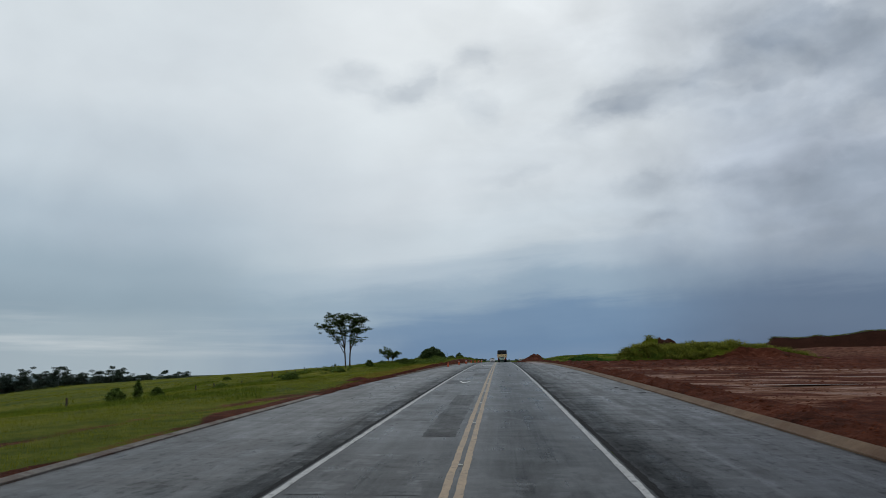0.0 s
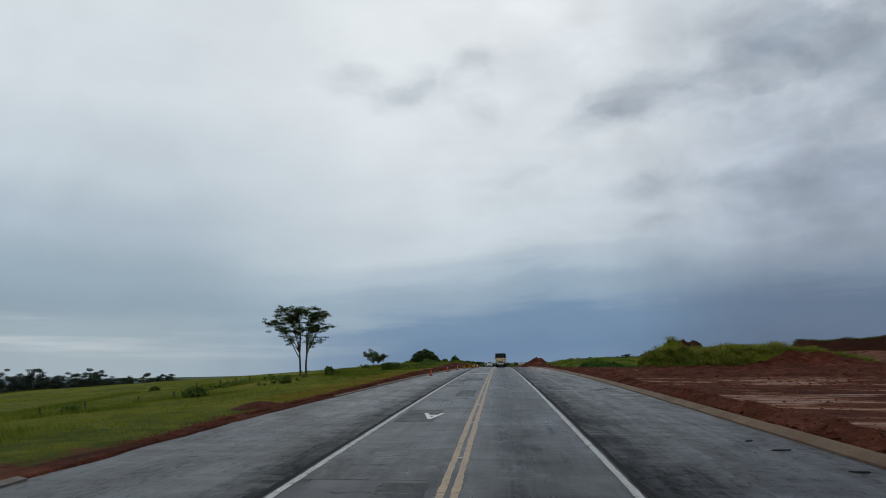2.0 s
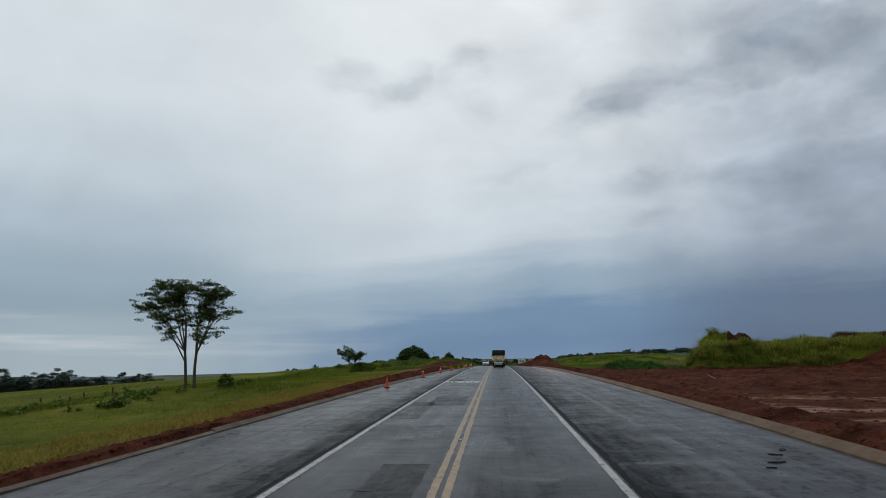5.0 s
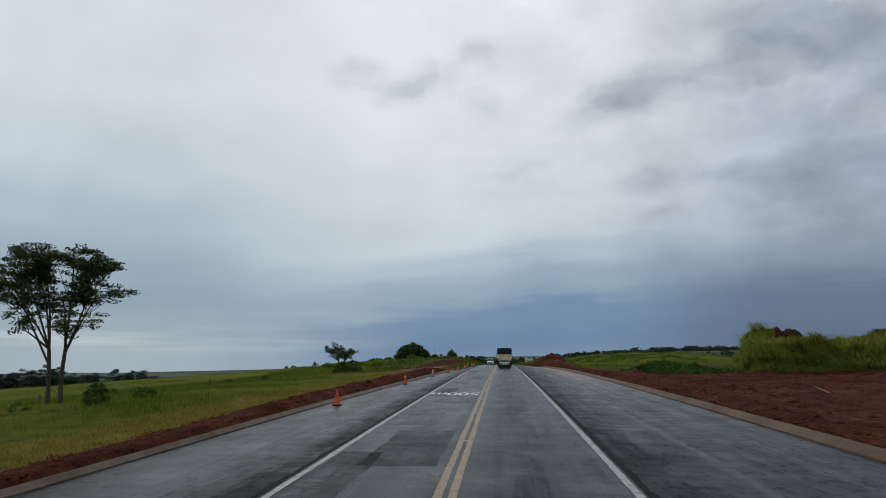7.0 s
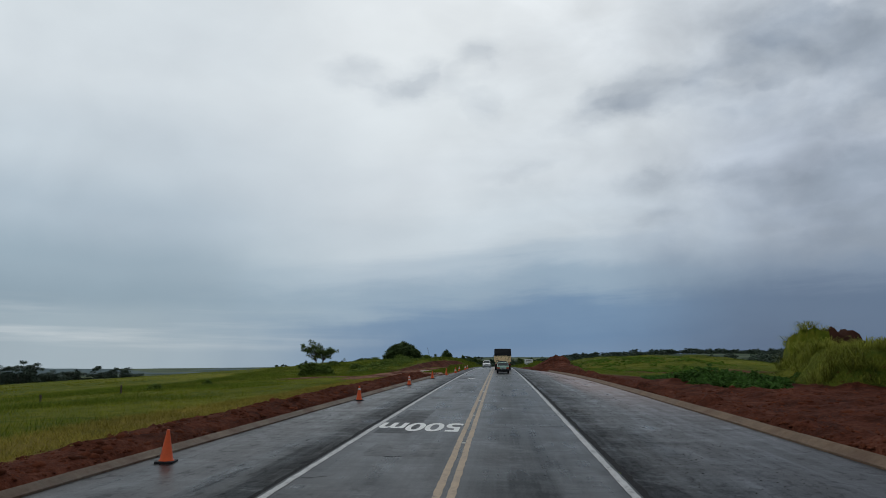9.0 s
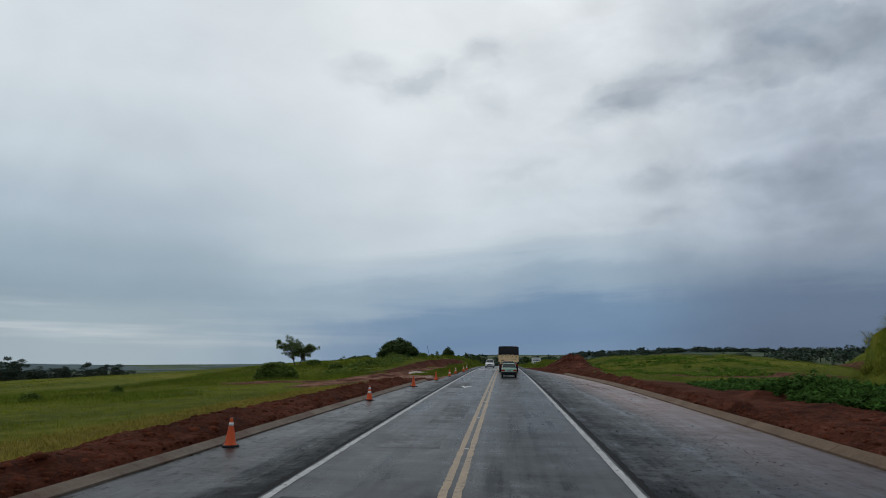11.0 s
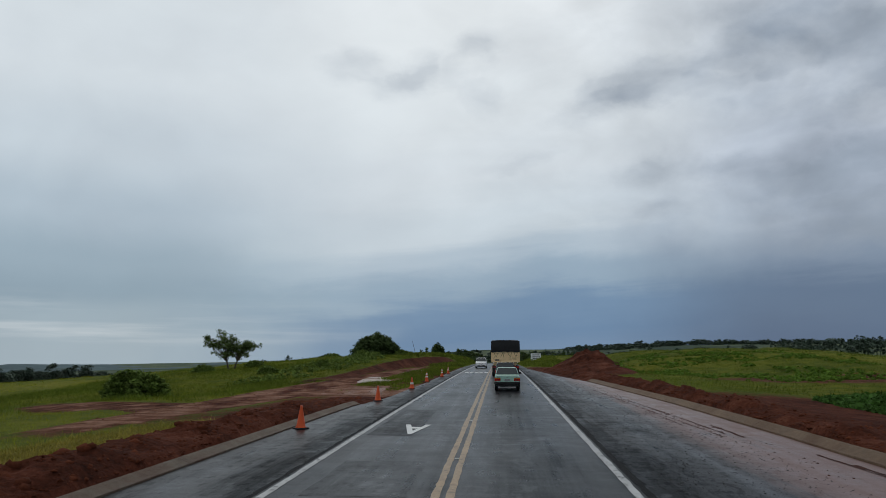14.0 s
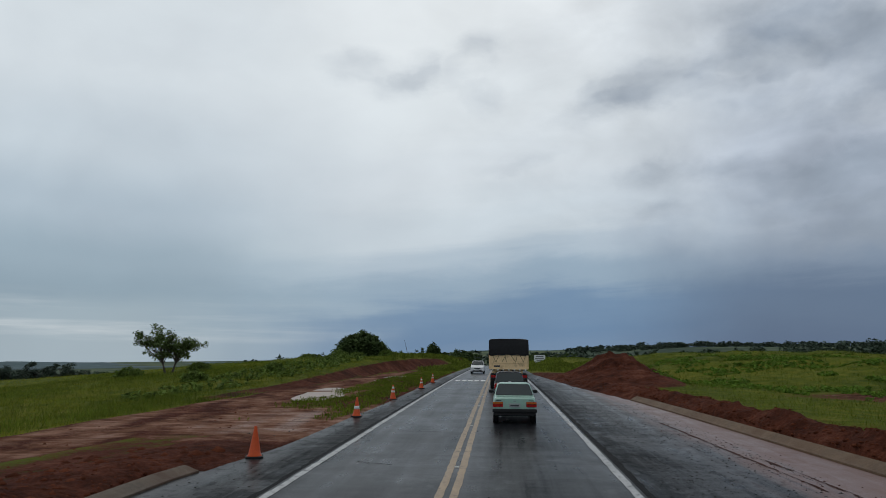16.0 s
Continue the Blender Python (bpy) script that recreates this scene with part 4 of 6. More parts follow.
bush("bush", (-23.4, 190.4), (3.2, 2.8, 1.75), "dense dark green shrub at the pasture's edge", M_SHRUB, R(25), 0.13, 260, 30)
bush("bush", (-21.4, 189.2), (2.8, 2.4, 1.35), "dense dark green shrub at the pasture's edge", M_SHRUB, R(28), 0.13, 220, 30)
bush("bush", (-22.0, 92.7), (2.2, 1.9, 0.85), "low green shrub in the pasture", M_SHRUB, R(26), 0.12, 140, 14, "pasture shrubs")
bush("bush", (-18.6, 120.0), (1.2, 1.1, 1.2), "upright green shrub beside the tall tree", M_SHRUB, R(27), 0.13, 70, 10, "pasture shrubs")
for i, (bx, by, w, h) in enumerate(((-27.5, 68.5, 1.5, 0.9), (-26.4, 69.6, 0.6, 1.4), (-25.2, 70.3, 1.0, 0.7), (-36, 150, 1.4, 0.6), (-31, 165, 1.5, 0.6),
                                    (-29, 172, 1.1, 0.7), (-44, 128, 1.6, 0.6), (-20, 108, 1.1, 0.5), (-19.5, 126, 1.4, 0.6),
                                    (-23, 216, 2.4, 1.0), (-20, 226, 2.0, 1.0), (-19, 243, 2.6, 1.1), (-22, 259, 3.0, 1.2), (-17, 270, 2.4, 1.0),
                                    (-36, 229, 3.2, 1.0), (-32, 236, 3.0, 0.9), (-19, 289, 3.5, 1.3), (-24, 281, 3.0, 1.1), (-30, 270, 3.0, 1.0),
                                    (-26, 84, 1.4, 0.5), (-33, 60, 1.2, 0.6))):
    bush("bush", (bx, by), (w, w * 0.9, h), "small leafy green shrub growing in rough grass", M_SHRUB, R(40 + i), 0.11, int(60 + 40 * w), 12, "pasture shrubs")


def round_crown(h, w):
    def end(fork, rng):
        a, r = rng.rand() * 2 * math.pi, rng.rand() ** 0.5
        return np.array([math.cos(a) * w * r, math.sin(a) * w * r, h * (0.45 + 0.5 * rng.rand() ** 0.7 * (1 - 0.35 * r * r))])
    return end


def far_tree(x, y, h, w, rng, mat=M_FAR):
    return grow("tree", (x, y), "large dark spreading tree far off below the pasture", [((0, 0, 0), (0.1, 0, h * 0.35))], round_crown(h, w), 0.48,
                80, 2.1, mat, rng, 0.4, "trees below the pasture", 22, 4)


for i, (bear, rng_m, top, w) in enumerate(((-0.80, 420, -6, 8), (-0.765, 430, -5, 9), (-0.725, 425, -7, 7), (-0.695, 430, -3.6, 10.5), (-0.655, 440, -8, 7),
                                           (-0.632, 430, -7, 6.5), (-0.605, 425, -4.4, 10), (-0.575, 450, -9, 7), (-0.55, 470, -8, 8), (-0.52, 480, -7.5, 8.5), (-0.495, 500, -7.5, 9))):
    tx, ty = 1 + bear * rng_m, 25 + rng_m
    far_tree(tx, ty, top + 5.0 - float(land(tx, ty)[0]), w, R(70 + i))
far_tree(-410, 715, -13 - float(land(-410, 715)[0]), 5.0, R(90))


def woods(name, spots, label, mat, rng, leaf=1.4, per=13, clumps=16):
    """A belt of far trees as one mass: trunks and clumped crowns."""
    pieces_c, wood = [], []
    for x, y, h, w in spots:
        z = float(land(x, y)[0])
        wood.append(tube([(x, y, z - 1), (x, y, z + h * 0.6)], [0.35, 0.2], 4))
        c = rng.normal(size=(clumps, 3))
        c /= np.linalg.norm(c, axis=1)[:, None]
        pieces_c.append(c * (w * 0.42, w * 0.42, h * 0.34) * rng.rand(clumps, 1) ** 0.3 + (x, y, z + h * 0.55))
    v1, f1 = leaves(np.concatenate(pieces_c), (leaf * 1.3, leaf * 1.3, leaf * 0.9), per, leaf, rng)
    v, f = join(wood + [(v1, f1)])
    return tagged(mesh_object(name, v, f, mat), label, "woods", kind="stuff")


g = R(5)
spots = [(120 + 1.9 * k + g.normal() * 5, 1180 + 230 * g.rand() - 0.55 * k * 0.6, 4 + 6 * g.rand() ** 2 * (0.5 + float(value_noise(np.array(k / 25.0), np.array(0.5), 3))), 14 + 8 * g.rand()) for k in range(0, 560)]
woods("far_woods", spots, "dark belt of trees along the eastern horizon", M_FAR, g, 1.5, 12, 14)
spots = [(-170 + 560 * g.rand(), 560 + 160 * g.rand(), 10 + 4.5 * g.rand(), 10 + 5 * g.rand()) for k in range(260)]
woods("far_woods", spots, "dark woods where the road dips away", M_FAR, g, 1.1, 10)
spots = [(-10 - 34 * g.rand() ** 1.3, 430 + 100 * g.rand(), 6.5 + 3 * g.rand(), 5 + 2 * g.rand()) for k in range(44)]
spots += [(10 + 30 * g.rand(), 450 + 90 * g.rand(), 5.5 + 3 * g.rand(), 5 + 2 * g.rand()) for k in range(22)]
woods("far_woods", spots, "dark green trees along the road cutting", M_LEAF, g, 0.6, 16, 14)
spots = []
for k in range(95):
    bear, far_m = -0.80 + 0.36 * g.rand(), 450 + 110 * g.rand()
    tx, ty = 1 + bear * far_m, 21 + far_m
    spots.append((tx, ty, max(4.0, -11.0 + 3.2 * g.rand() - float(land(tx, ty)[0])), 7 + 5 * g.rand()))
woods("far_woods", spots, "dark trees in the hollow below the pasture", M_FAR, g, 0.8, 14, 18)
spots = [(-250 - 800 * g.rand() ** 1.4, 620 + 900 * g.rand(), 8 + 7 * g.rand() ** 2, 14 + 8 * g.rand()) for k in range(330)]
spots += [(-560 + 160 * g.rand() + 0.5 * k, 1080 + 60 * g.rand() + 0.9 * k, 9 + 5 * g.rand(), 14 + 6 * g.rand()) for k in range(0, 260, 4)]
woods("far_woods", spots, "woods in haze-tinted blue-green on the low western plain", M_FAR, g, 1.8, 8)


def tufts(name, xs, ys, height, width, blades, mat, label, rng, lean=0.35, keep=None, spread=0.12, fine=False, droop=None):
    """Grass: each tuft a spray of narrow bent blades that stands on the ground sheet."""
    z, soil, wet, dry = land(xs, ys)
    ok = (soil < 0.35) & (wet < 0.3) & (dry < 0.45) if keep is None else keep(soil, wet, dry)
    x, y, z = xs[ok], ys[ok], z[ok]
    n = len(x)
    x, y, z = (np.repeat(a, blades) for a in (x, y, z))
    k = n * blades
    a = rng.rand(k) * 2 * math.pi
    hh = height * (0.45 + 0.9 * rng.rand(k)) * np.repeat(0.7 + 0.6 * rng.rand(n), blades)
    ww = width * (0.6 + 0.8 * rng.rand(k))
    bx, by = x + rng.normal(size=k) * spread, y + rng.normal(size=k) * spread
    dx, dy = np.cos(a), np.sin(a)
    le = lean * hh * (0.3 + rng.rand(k))
    root_l = np.stack([bx - dy * ww, by + dx * ww, z - 0.04], -1)
    root_r = np.stack([bx + dy * ww, by - dx * ww, z - 0.04], -1)
    mid = np.stack([bx + dx * le * 0.4 + dy * ww * 0.8, by + dy * le * 0.4 - dx * ww * 0.8, z + hh * 0.72], -1)
    tip = np.stack([bx + dx * le, by + dy * le, z + hh * (1.0 - (0.25 * min(1.0, lean) if droop is None else droop))], -1)
    if droop is not None:       # arched blades: a stiff lower half and a hanging tip
        fore = np.stack([bx + dx * le * 0.45 - dy * ww * 0.8, by + dy * le * 0.45 + dx * ww * 0.8, z + hh * 0.72], -1)
        back = np.stack([bx + dx * le * 0.45 + dy * ww * 0.8, by + dy * le * 0.45 - dx * ww * 0.8, z + hh * 0.72], -1)
        v = np.stack([root_l, root_r, back, fore, tip], 1).reshape(-1, 3)
        f = (np.array([(0, 1, 2), (0, 2, 3), (3, 2, 4)])[None] + 5 * np.arange(k)[:, None, None]).reshape(-1, 3)
        return tagged(mesh_object(name, v, f, mat), label, "grass", kind="stuff")
    if fine:
        v = np.stack([root_l, root_r, tip], 1).reshape(-1, 3)
        return tagged(mesh_object(name, v, np.arange(3 * k).reshape(k, 3), mat), label, "grass", kind="stuff")
    v = np.stack([root_l, root_r, mid, tip], 1).reshape(-1, 3)
    return tagged(mesh_object(name, v, np.arange(4 * k).reshape(k, 4), mat), label, "grass", kind="stuff")


M_CLUMP = material("dark_green_grass_blades", (0.115, 0.155, 0.020), 0.9, 0, 8, 0.5, 0.08, island=0.4, through_light=0.35, spec=0.1)
g = R(31)
n = 36000
tufts("grass", -8.7 - 38 * g.rand(n) ** 1.25, 18 + 235 * g.rand(n), 0.15, 0.007, 12, M_GRASS, "green pasture grass beside the road", g, 0.9, spread=0.22, fine=True)
n = 15000
tufts("grass", -45 - 110 * g.rand(n), 30 + 300 * g.rand(n), 0.20, 0.03, 8, M_GRASS, "green pasture grass further off", g, 0.9, spread=0.5, fine=True)
n = 26000
px, py = -12 - 36 * g.rand(n), 55 + 200 * g.rand(n)
on = value_noise(px / 5.5, py / 8.0, 4) + 0.25 * g.rand(n) > 0.80
tufts("grass", px[on], py[on], 0.42, 0.010, 14, M_CLUMP, "taller dark green grass clumps in the pasture", g, 0.8, spread=0.28, fine=True)
n = 15000
tufts("grass", -8.5 - 7.5 * g.rand(n), 66 + 112 * g.rand(n), 0.16, 0.011, 13, M_STRAW, "trampled yellow grass along the earth heap", g, 1.3, spread=0.2, fine=True,
      keep=lambda s, w, d: (d > 0.25) & (s < 0.45))
n = 30000
mx, my = 22 + 56 * g.rand(n), 151 + 78 * g.rand(n) ** 1.6
on = (mx - 0.32 * (my - 165) - 0.24 * np.maximum(my - 188, 0) > 26.6) & (mx - 0.25 * (my - 155) < 64)
tufts("grass", mx[on], my[on], 0.34, 0.013, 11, M_MOUND, "long olive-green rank grass hanging over the mound", g, 1.3, spread=0.3, fine=True)
M_ARCH = material("arching_yellow_green_grass_blades", (0.190, 0.205, 0.034), 0.9, 0, 8, 0.5, 0.25, island=0.55, through_light=0.35, spec=0.1)
n = 1300
mx, my = 22 + 50 * g.rand(n), 151 + 50 * g.rand(n) ** 1.6
on = (mx - 0.32 * (my - 165) - 0.24 * np.maximum(my - 188, 0) > 27.2) & (mx - 0.25 * (my - 155) < 62)
tufts("grass", mx[on], my[on], 1.0, 0.020, 48, M_ARCH, "drooping clumps of long rank grass on the mound", g, 1.5, spread=0.22, droop=0.72)
n = 3000
tufts("grass", 101 + 90 * g.rand(n), 280.5 + 16 * g.rand(n) ** 2, 0.5, 0.05, 7, M_MOUND, "dark grass along the top of the dug hill", g, 0.8, spread=0.4, fine=True, keep=lambda s, w, d: s < 9)
n = 17000
hx, hy = 10 + 60 * g.rand(n), 176 + 174 * g.rand(n)
on = ~((hx - 0.32 * (hy - 165) - 0.24 * np.maximum(hy - 188, 0) > 26.6) & (hy < 228))
tufts("grass", hx[on], hy[on], 0.28, 0.013, 13, M_TALL, "bright rank grass on the green hill", g, 0.9, spread=0.4, fine=True)
n = 9000
tufts("grass", -12 - 30 * g.rand(n), 186 + 160 * g.rand(n), 0.32, 0.011, 15, M_TALL, "long green grass on the cut bank", g, 0.8, spread=0.3, fine=True)
n = 2600
tufts("grass", -4.9 - 4.6 * g.rand(n), 190 + 72 * g.rand(n), 0.13, 0.014, 10, M_CLUMP, "low grass on the strip between mud and road", g, 0.6,
      keep=lambda s, w, d: (w < 0.55) & (s < 2), spread=0.2)
n = 2600
tufts("grass", -5 - 9 * g.rand(n), 252 + 110 * g.rand(n), 0.5, 0.03, 8, M_TALL, "bright green grass on the verge slope", g, 0.4, spread=0.25)
n = 2200
tufts("grass", 5.2 + 10 * g.rand(n), 242 + 130 * g.rand(n), 0.5, 0.03, 8, M_TALL, "green grass on the eastern verge", g, 0.4, spread=0.25)


def weeds(x0, x1, y0, y1, n, rng, label, h=0.75, mat=M_WEED, patchy=0.0):
    """Broad-leaved weeds: stems with whorls of leaves, one mass."""
    x, y = x0 + (x1 - x0) * rng.rand(n), y0 + (y1 - y0) * rng.rand(n)
    d = ((x - (x0 + x1) / 2) / (x1 - x0) * 2) ** 2 + ((y - (y0 + y1) / 2) / (y1 - y0) * 2) ** 2
    ok = d < 0.75 + 0.4 * value_noise(x / 3, y / 3, 7)
    ok &= value_noise(x / 2.7 + 5, y / 4.5, 3) >= patchy
    x, y = x[ok], y[ok]
    z = land(x, y)[0]
    hh = h * (0.4 + 0.8 * rng.rand(len(x))) * (0.35 + 1.2 * value_noise(x / 2.6, y / 2.6, 5)) * (1.15 - 0.8 * d[ok])
    c = np.concatenate([np.stack([x, y, z + hh * f], -1) for f in (0.3, 0.65, 1.0)])
    v, f = leaves(c, (0.22, 0.22, 0.14), 7, 0.15, rng)
    return tagged(mesh_object("weeds", v, f, mat), label, "weeds", kind="stuff")


M_LUSH = material("bright_green_weed_leaves", (0.120, 0.205, 0.032), 0.9, 0, 8, 0.3, 0.5, island=0.4, through_light=0.3, spec=0.1)
weeds(15.4, 22.0, 150, 176, 1700, R(61), "knee-high broad-leaved green weeds beside red earth", 0.75)
weeds(17.2, 31, 165, 191, 3000, R(62), "knee-high broad-leaved green weeds beside red earth", 0.6)
weeds(-24, -15.5, 200, 262, 500, R(63), "leafy weeds over the cut bank", 0.6, M_SHRUB)
weeds(13, 40, 200, 256, 3600, R(64), "rank leafy weeds over the green hill", 0.16, M_LUSH, 0.45)
weeds(-31, -19, 106, 126, 260, R(65), "rank leafy weeds about the tall tree", 0.42, M_SHRUB, 0.5)


# ------------------------------------------------------------ loose earth and stones
def clods(x, y, size, mat, label, rng, name="earth_clods", lift=0.0, category="earth", rounded=False):
    """Lumps of soil or stone: squashed, dented solids half sunk in the ground; rounded ones have twenty sides."""
    z = land(x, y)[0] + lift - 0.25 * size
    base = np.array([(1, 0, 0), (0, 1, 0), (-1, 0, 0), (0, -1, 0), (0, 0, 1), (0, 0, -1)], float)
    tri = np.array([(0, 1, 4), (1, 2, 4), (2, 3, 4), (3, 0, 4), (1, 0, 5), (2, 1, 5), (3, 2, 5), (0, 3, 5)])
    if rounded:
        bm = bmesh.new()
        bmesh.ops.create_icosphere(bm, subdivisions=1, radius=1.0)
        base, tri = np.array([tuple(q.co) for q in bm.verts]), np.array([[q.index for q in t.verts] for t in bm.faces])
        bm.free()
    n, k = len(x), len(base)
    s = size * (0.35 + 1.1 * rng.rand(n, 1, 1) ** 2)
    v = base[None] * (0.7 + 0.6 * rng.rand(n, k, 1)) * s * np.stack([0.8 + 0.7 * rng.rand(n, 1), 0.8 + 0.4 * rng.rand(n, 1), 0.40 + 0.35 * rng.rand(n, 1)], -1)
    a = rng.rand(n) * math.pi
    ca, sa = np.cos(a)[:, None], np.sin(a)[:, None]
    v = np.stack([v[..., 0] * ca - v[..., 1] * sa, v[..., 0] * sa + v[..., 1] * ca, v[..., 2]], -1)
    v = v + np.stack([x, y, z], -1)[:, None]
    f = (tri[None] + k * np.arange(n)[:, None, None]).reshape(-1, 3)
    return tagged(mesh_object(name, v.reshape(-1, 3), f, mat), label, category, kind="stuff")


g = R(77)
n = 15000
yy = 62 + 118 * g.rand(n)
clods(left_edge(yy) - 0.35 - 3.4 * g.rand(n) ** 1.2 * np.interp(yy, [60, 110, 150], [0.35, 0.6, 1.0]), yy, 0.060, M_EARTH, "crumbled red earth heaped along the kerb", g)
n = 1900
yy = 96 + 86 * g.rand(n)
clods(left_edge(yy) - 0.7 - 3.2 * g.rand(n) * np.interp(yy, [95, 150], [0.5, 1.0]), yy, 0.12, M_EARTH, "dark broken lumps of red earth on the heap", g, rounded=True)
n = 20000
yy = 22 + 205 * g.rand(n)
clods(right_edge(yy) + 0.6 + 4.2 * g.rand(n) ** 1.3, yy, 0.066, M_EARTH, "crumbled red earth heaped along the kerb", g)
n = 1200
clods(8 + 8 * g.rand(n), 212 + 36 * g.rand(n), 0.07, M_EARTH, "lumps of red earth on the tipped heap", g)
n = 900
clods(-14.5 + 7 * g.rand(n), 172 + 60 * g.rand(n), 0.055, M_EARTH, "lumps of red earth about the muddy lay-by", g)
n = 4000
clods(13 + 40 * g.rand(n) ** 1.2, 92 + 62 * g.rand(n), 0.15, M_EARTH, "broken lumps of red earth in front of the mound", g, rounded=True)
n = 6000
clods(12 + 40 * g.rand(n) ** 1.4, 30 + 125 * g.rand(n), 0.11, M_EARTH, "lumps of red earth over the mud lot", g)
M_GRAVEL = material("dark_wet_gravel", (0.040, 0.038, 0.037), 0.6, 0, 8, 0.4, 3, island=0.5)


def road_grit(x, y, size, label, rng, mat=M_GRAVEL):
    ob = clods(x, y, size, mat, label, rng, "loose_gravel", 0.0, "gravel")
    co = np.empty(len(ob.data.vertices) * 3, np.float32)
    ob.data.vertices.foreach_get("co", co)
    co = co.reshape(-1, 6, 3)
    co[:, :, 2] += (road_z(y) - 0.03 - land(x, y)[0])[:, None]
    ob.data.vertices.foreach_set("co", co.ravel())


n = 7000
road_grit(4.1 + 3.6 * g.rand(n) ** 1.2, 118 + 80 * g.rand(n) ** 0.8, 0.020, "loose dark gravel on the unfinished shoulder", g)
n = 900
road_grit(-7.0 + 3.2 * g.rand(n), 176 + 34 * g.rand(n), 0.022, "loose dark gravel on the broken shoulder edge", g)

# ------------------------------------------------------------ puddles


def puddle(cx, cy, rx, ry, lift, seed, label, turn=0.0):
    rng = R(seed)
    k = 40
    t = np.linspace(0, 2 * math.pi, k, endpoint=False)
    r = 0.75 + 0.5 * value_noise(np.cos(t) * 1.7 + seed, np.sin(t) * 1.7 + seed * 2.0, 3)
    px, py = rx * r * np.cos(t), ry * r * np.sin(t)
    x = cx + px * math.cos(turn) - py * math.sin(turn)
    y = cy + px * math.sin(turn) + py * math.cos(turn)
    z = float(road_z(cy)) + lift
    v = [(cx, cy, z)] + [(a, b, z) for a, b in zip(x, y)]
    f = [(0, 1 + i, 1 + (i + 1) % k) for i in range(k)]
    tagged(mesh_object("puddle", v, f, M_WATER), label, "puddle", kind="structure")


puddle(-9.5, 204.5, 1.5, 6.0, -0.075, 1, "milky brown rain puddle in the lay-by", 0.12)
puddle(-9.3, 228.0, 1.0, 7.0, -0.08, 2, "milky brown rain puddle in the lay-by")
for i, (cx, cy, rx, ry) in enumerate(((21, 66, 4, 0.35), (29, 77, 6, 0.4), (24, 84, 4, 0.3))):
    puddle(cx, cy, rx, ry, -0.02, 10 + i, "thin brown rain puddle on trampled mud", 0.08)

M_TRACK = material("dark_red_mud_crumbs", (0.085, 0.029, 0.019), 0.85, 0.4, 14, 0.5, 3)
for x0, ya, yb, w, tilt in ((7.60, 168.6, 177, 0.05, 0.045), (7.20, 177.4, 190, 0.045, 0.03), (7.84, 169.2, 174.5, 0.06, 0.03), (7.68, 175, 182, 0.05, 0.045), (8.15, 168.5, 171.5, 0.08, 0.02),
                            (8.9, 160, 165.5, 0.05, 0.02), (9.0, 161, 164, 0.07, 0.03), (7.2, 171, 176, 0.04, 0.02)):
    ribbon("mud_track", lambda y, a=x0, s=ya, q=tilt: a - q * (y - s), lambda y, a=x0, s=ya, k=w, q=tilt: a + k - q * (y - s), ya, yb, 0.3, -0.024, M_TRACK, "dark red tyre track of mud on the shoulder", "mud track", 1, 0.11)


g = R(78)
n = 420
yy = 162 + 26 * g.rand(n)
road_grit(7.85 - 0.04 * (yy - 168) + 0.30 * g.normal(size=n), yy, 0.03, "crumbs of red earth along the tyre tracks", g, M_TRACK)


def hills(name, r, bear0, bear1, z0, height, seed, mat, label):
    """A low line of hills far off."""
    k = 160
    t = np.linspace(bear0, bear1, k)
    h = height * (0.35 + 0.65 * value_noise(np.arange(k) / 14.0, np.full(k, seed + 0.5), seed)) * np.sin(np.linspace(0.15, math.pi - 0.15, k)) ** 0.4
    h = h + height * 0.12 * value_noise(np.arange(k) / 2.5, np.full(k, seed + 3.5), seed)
    x, y = r * np.sin(t), 100 + r * np.cos(t)
    rows = [np.stack([x * q, y * q, z], -1) for q, z in ((0.93, np.full(k, z0 - 20)), (0.98, z0 + h * 0.7), (1.0, z0 + h), (1.03, z0 + h * 0.6), (1.08, np.full(k, z0 - 30)))]
    v = np.concatenate(rows)
    idx = np.arange(5 * k).reshape(5, k)
    f = np.stack([idx[:-1, :-1], idx[1:, :-1], idx[1:, 1:], idx[:-1, 1:]], -1).reshape(-1, 4)
    tagged(mesh_object(name, v, f, mat, smooth=True), label, "hills", kind="structure")


# blue-grey tint puts the haze of distance into the hills' colour
M_HILL = material("far_hills_haze_tinted", (0.115, 0.158, 0.168), 0.95, 0, 8, 0.25, 0.004, spec=0.05)
hills("backdrop", 3600, radians(-62), radians(-6), -84, 36, 2, M_HILL, "low wooded hills in painted haze blue on the far western plain")
hills("backdrop", 2600, radians(-48), radians(-16), -66, 22, 5, M_HILL, "low wooded hills in painted haze blue on the far western plain")

# ------------------------------------------------------------ road furniture
M_ORANGE = material("orange_cone_plastic", (0.62, 0.085, 0.016), 0.45, 0.03, 20, 0.15, 2, stain=(0.30, 0.05, 0.02), stain_scale=3.0, stain_edge=(0.58, 0.8))
M_REFLECT = material("white_reflective_band", (0.72, 0.72, 0.70), 0.4, 0, 8, 0.1, 4)
M_RUBBER = material("black_rubber", (0.018, 0.018, 0.019), 0.7, 0.05, 30, 0.3, 2)
M_STEEL = material("galvanised_steel", (0.35, 0.36, 0.37), 0.45, 0.02, 20, 0.2, 2, metal=0.8)
M_POST = material("weathered_fence_wood", (0.075, 0.055, 0.042), 0.9, 0.3, 14, 0.35, 2, (1, 1, 0.2))
M_BOARD = material("white_sign_sheet", (0.70, 0.72, 0.73), 0.4, 0.0, 8, 0.06, 0.6)
M_INK = material("dark_sign_print", (0.05, 0.05, 0.055), 0.5)
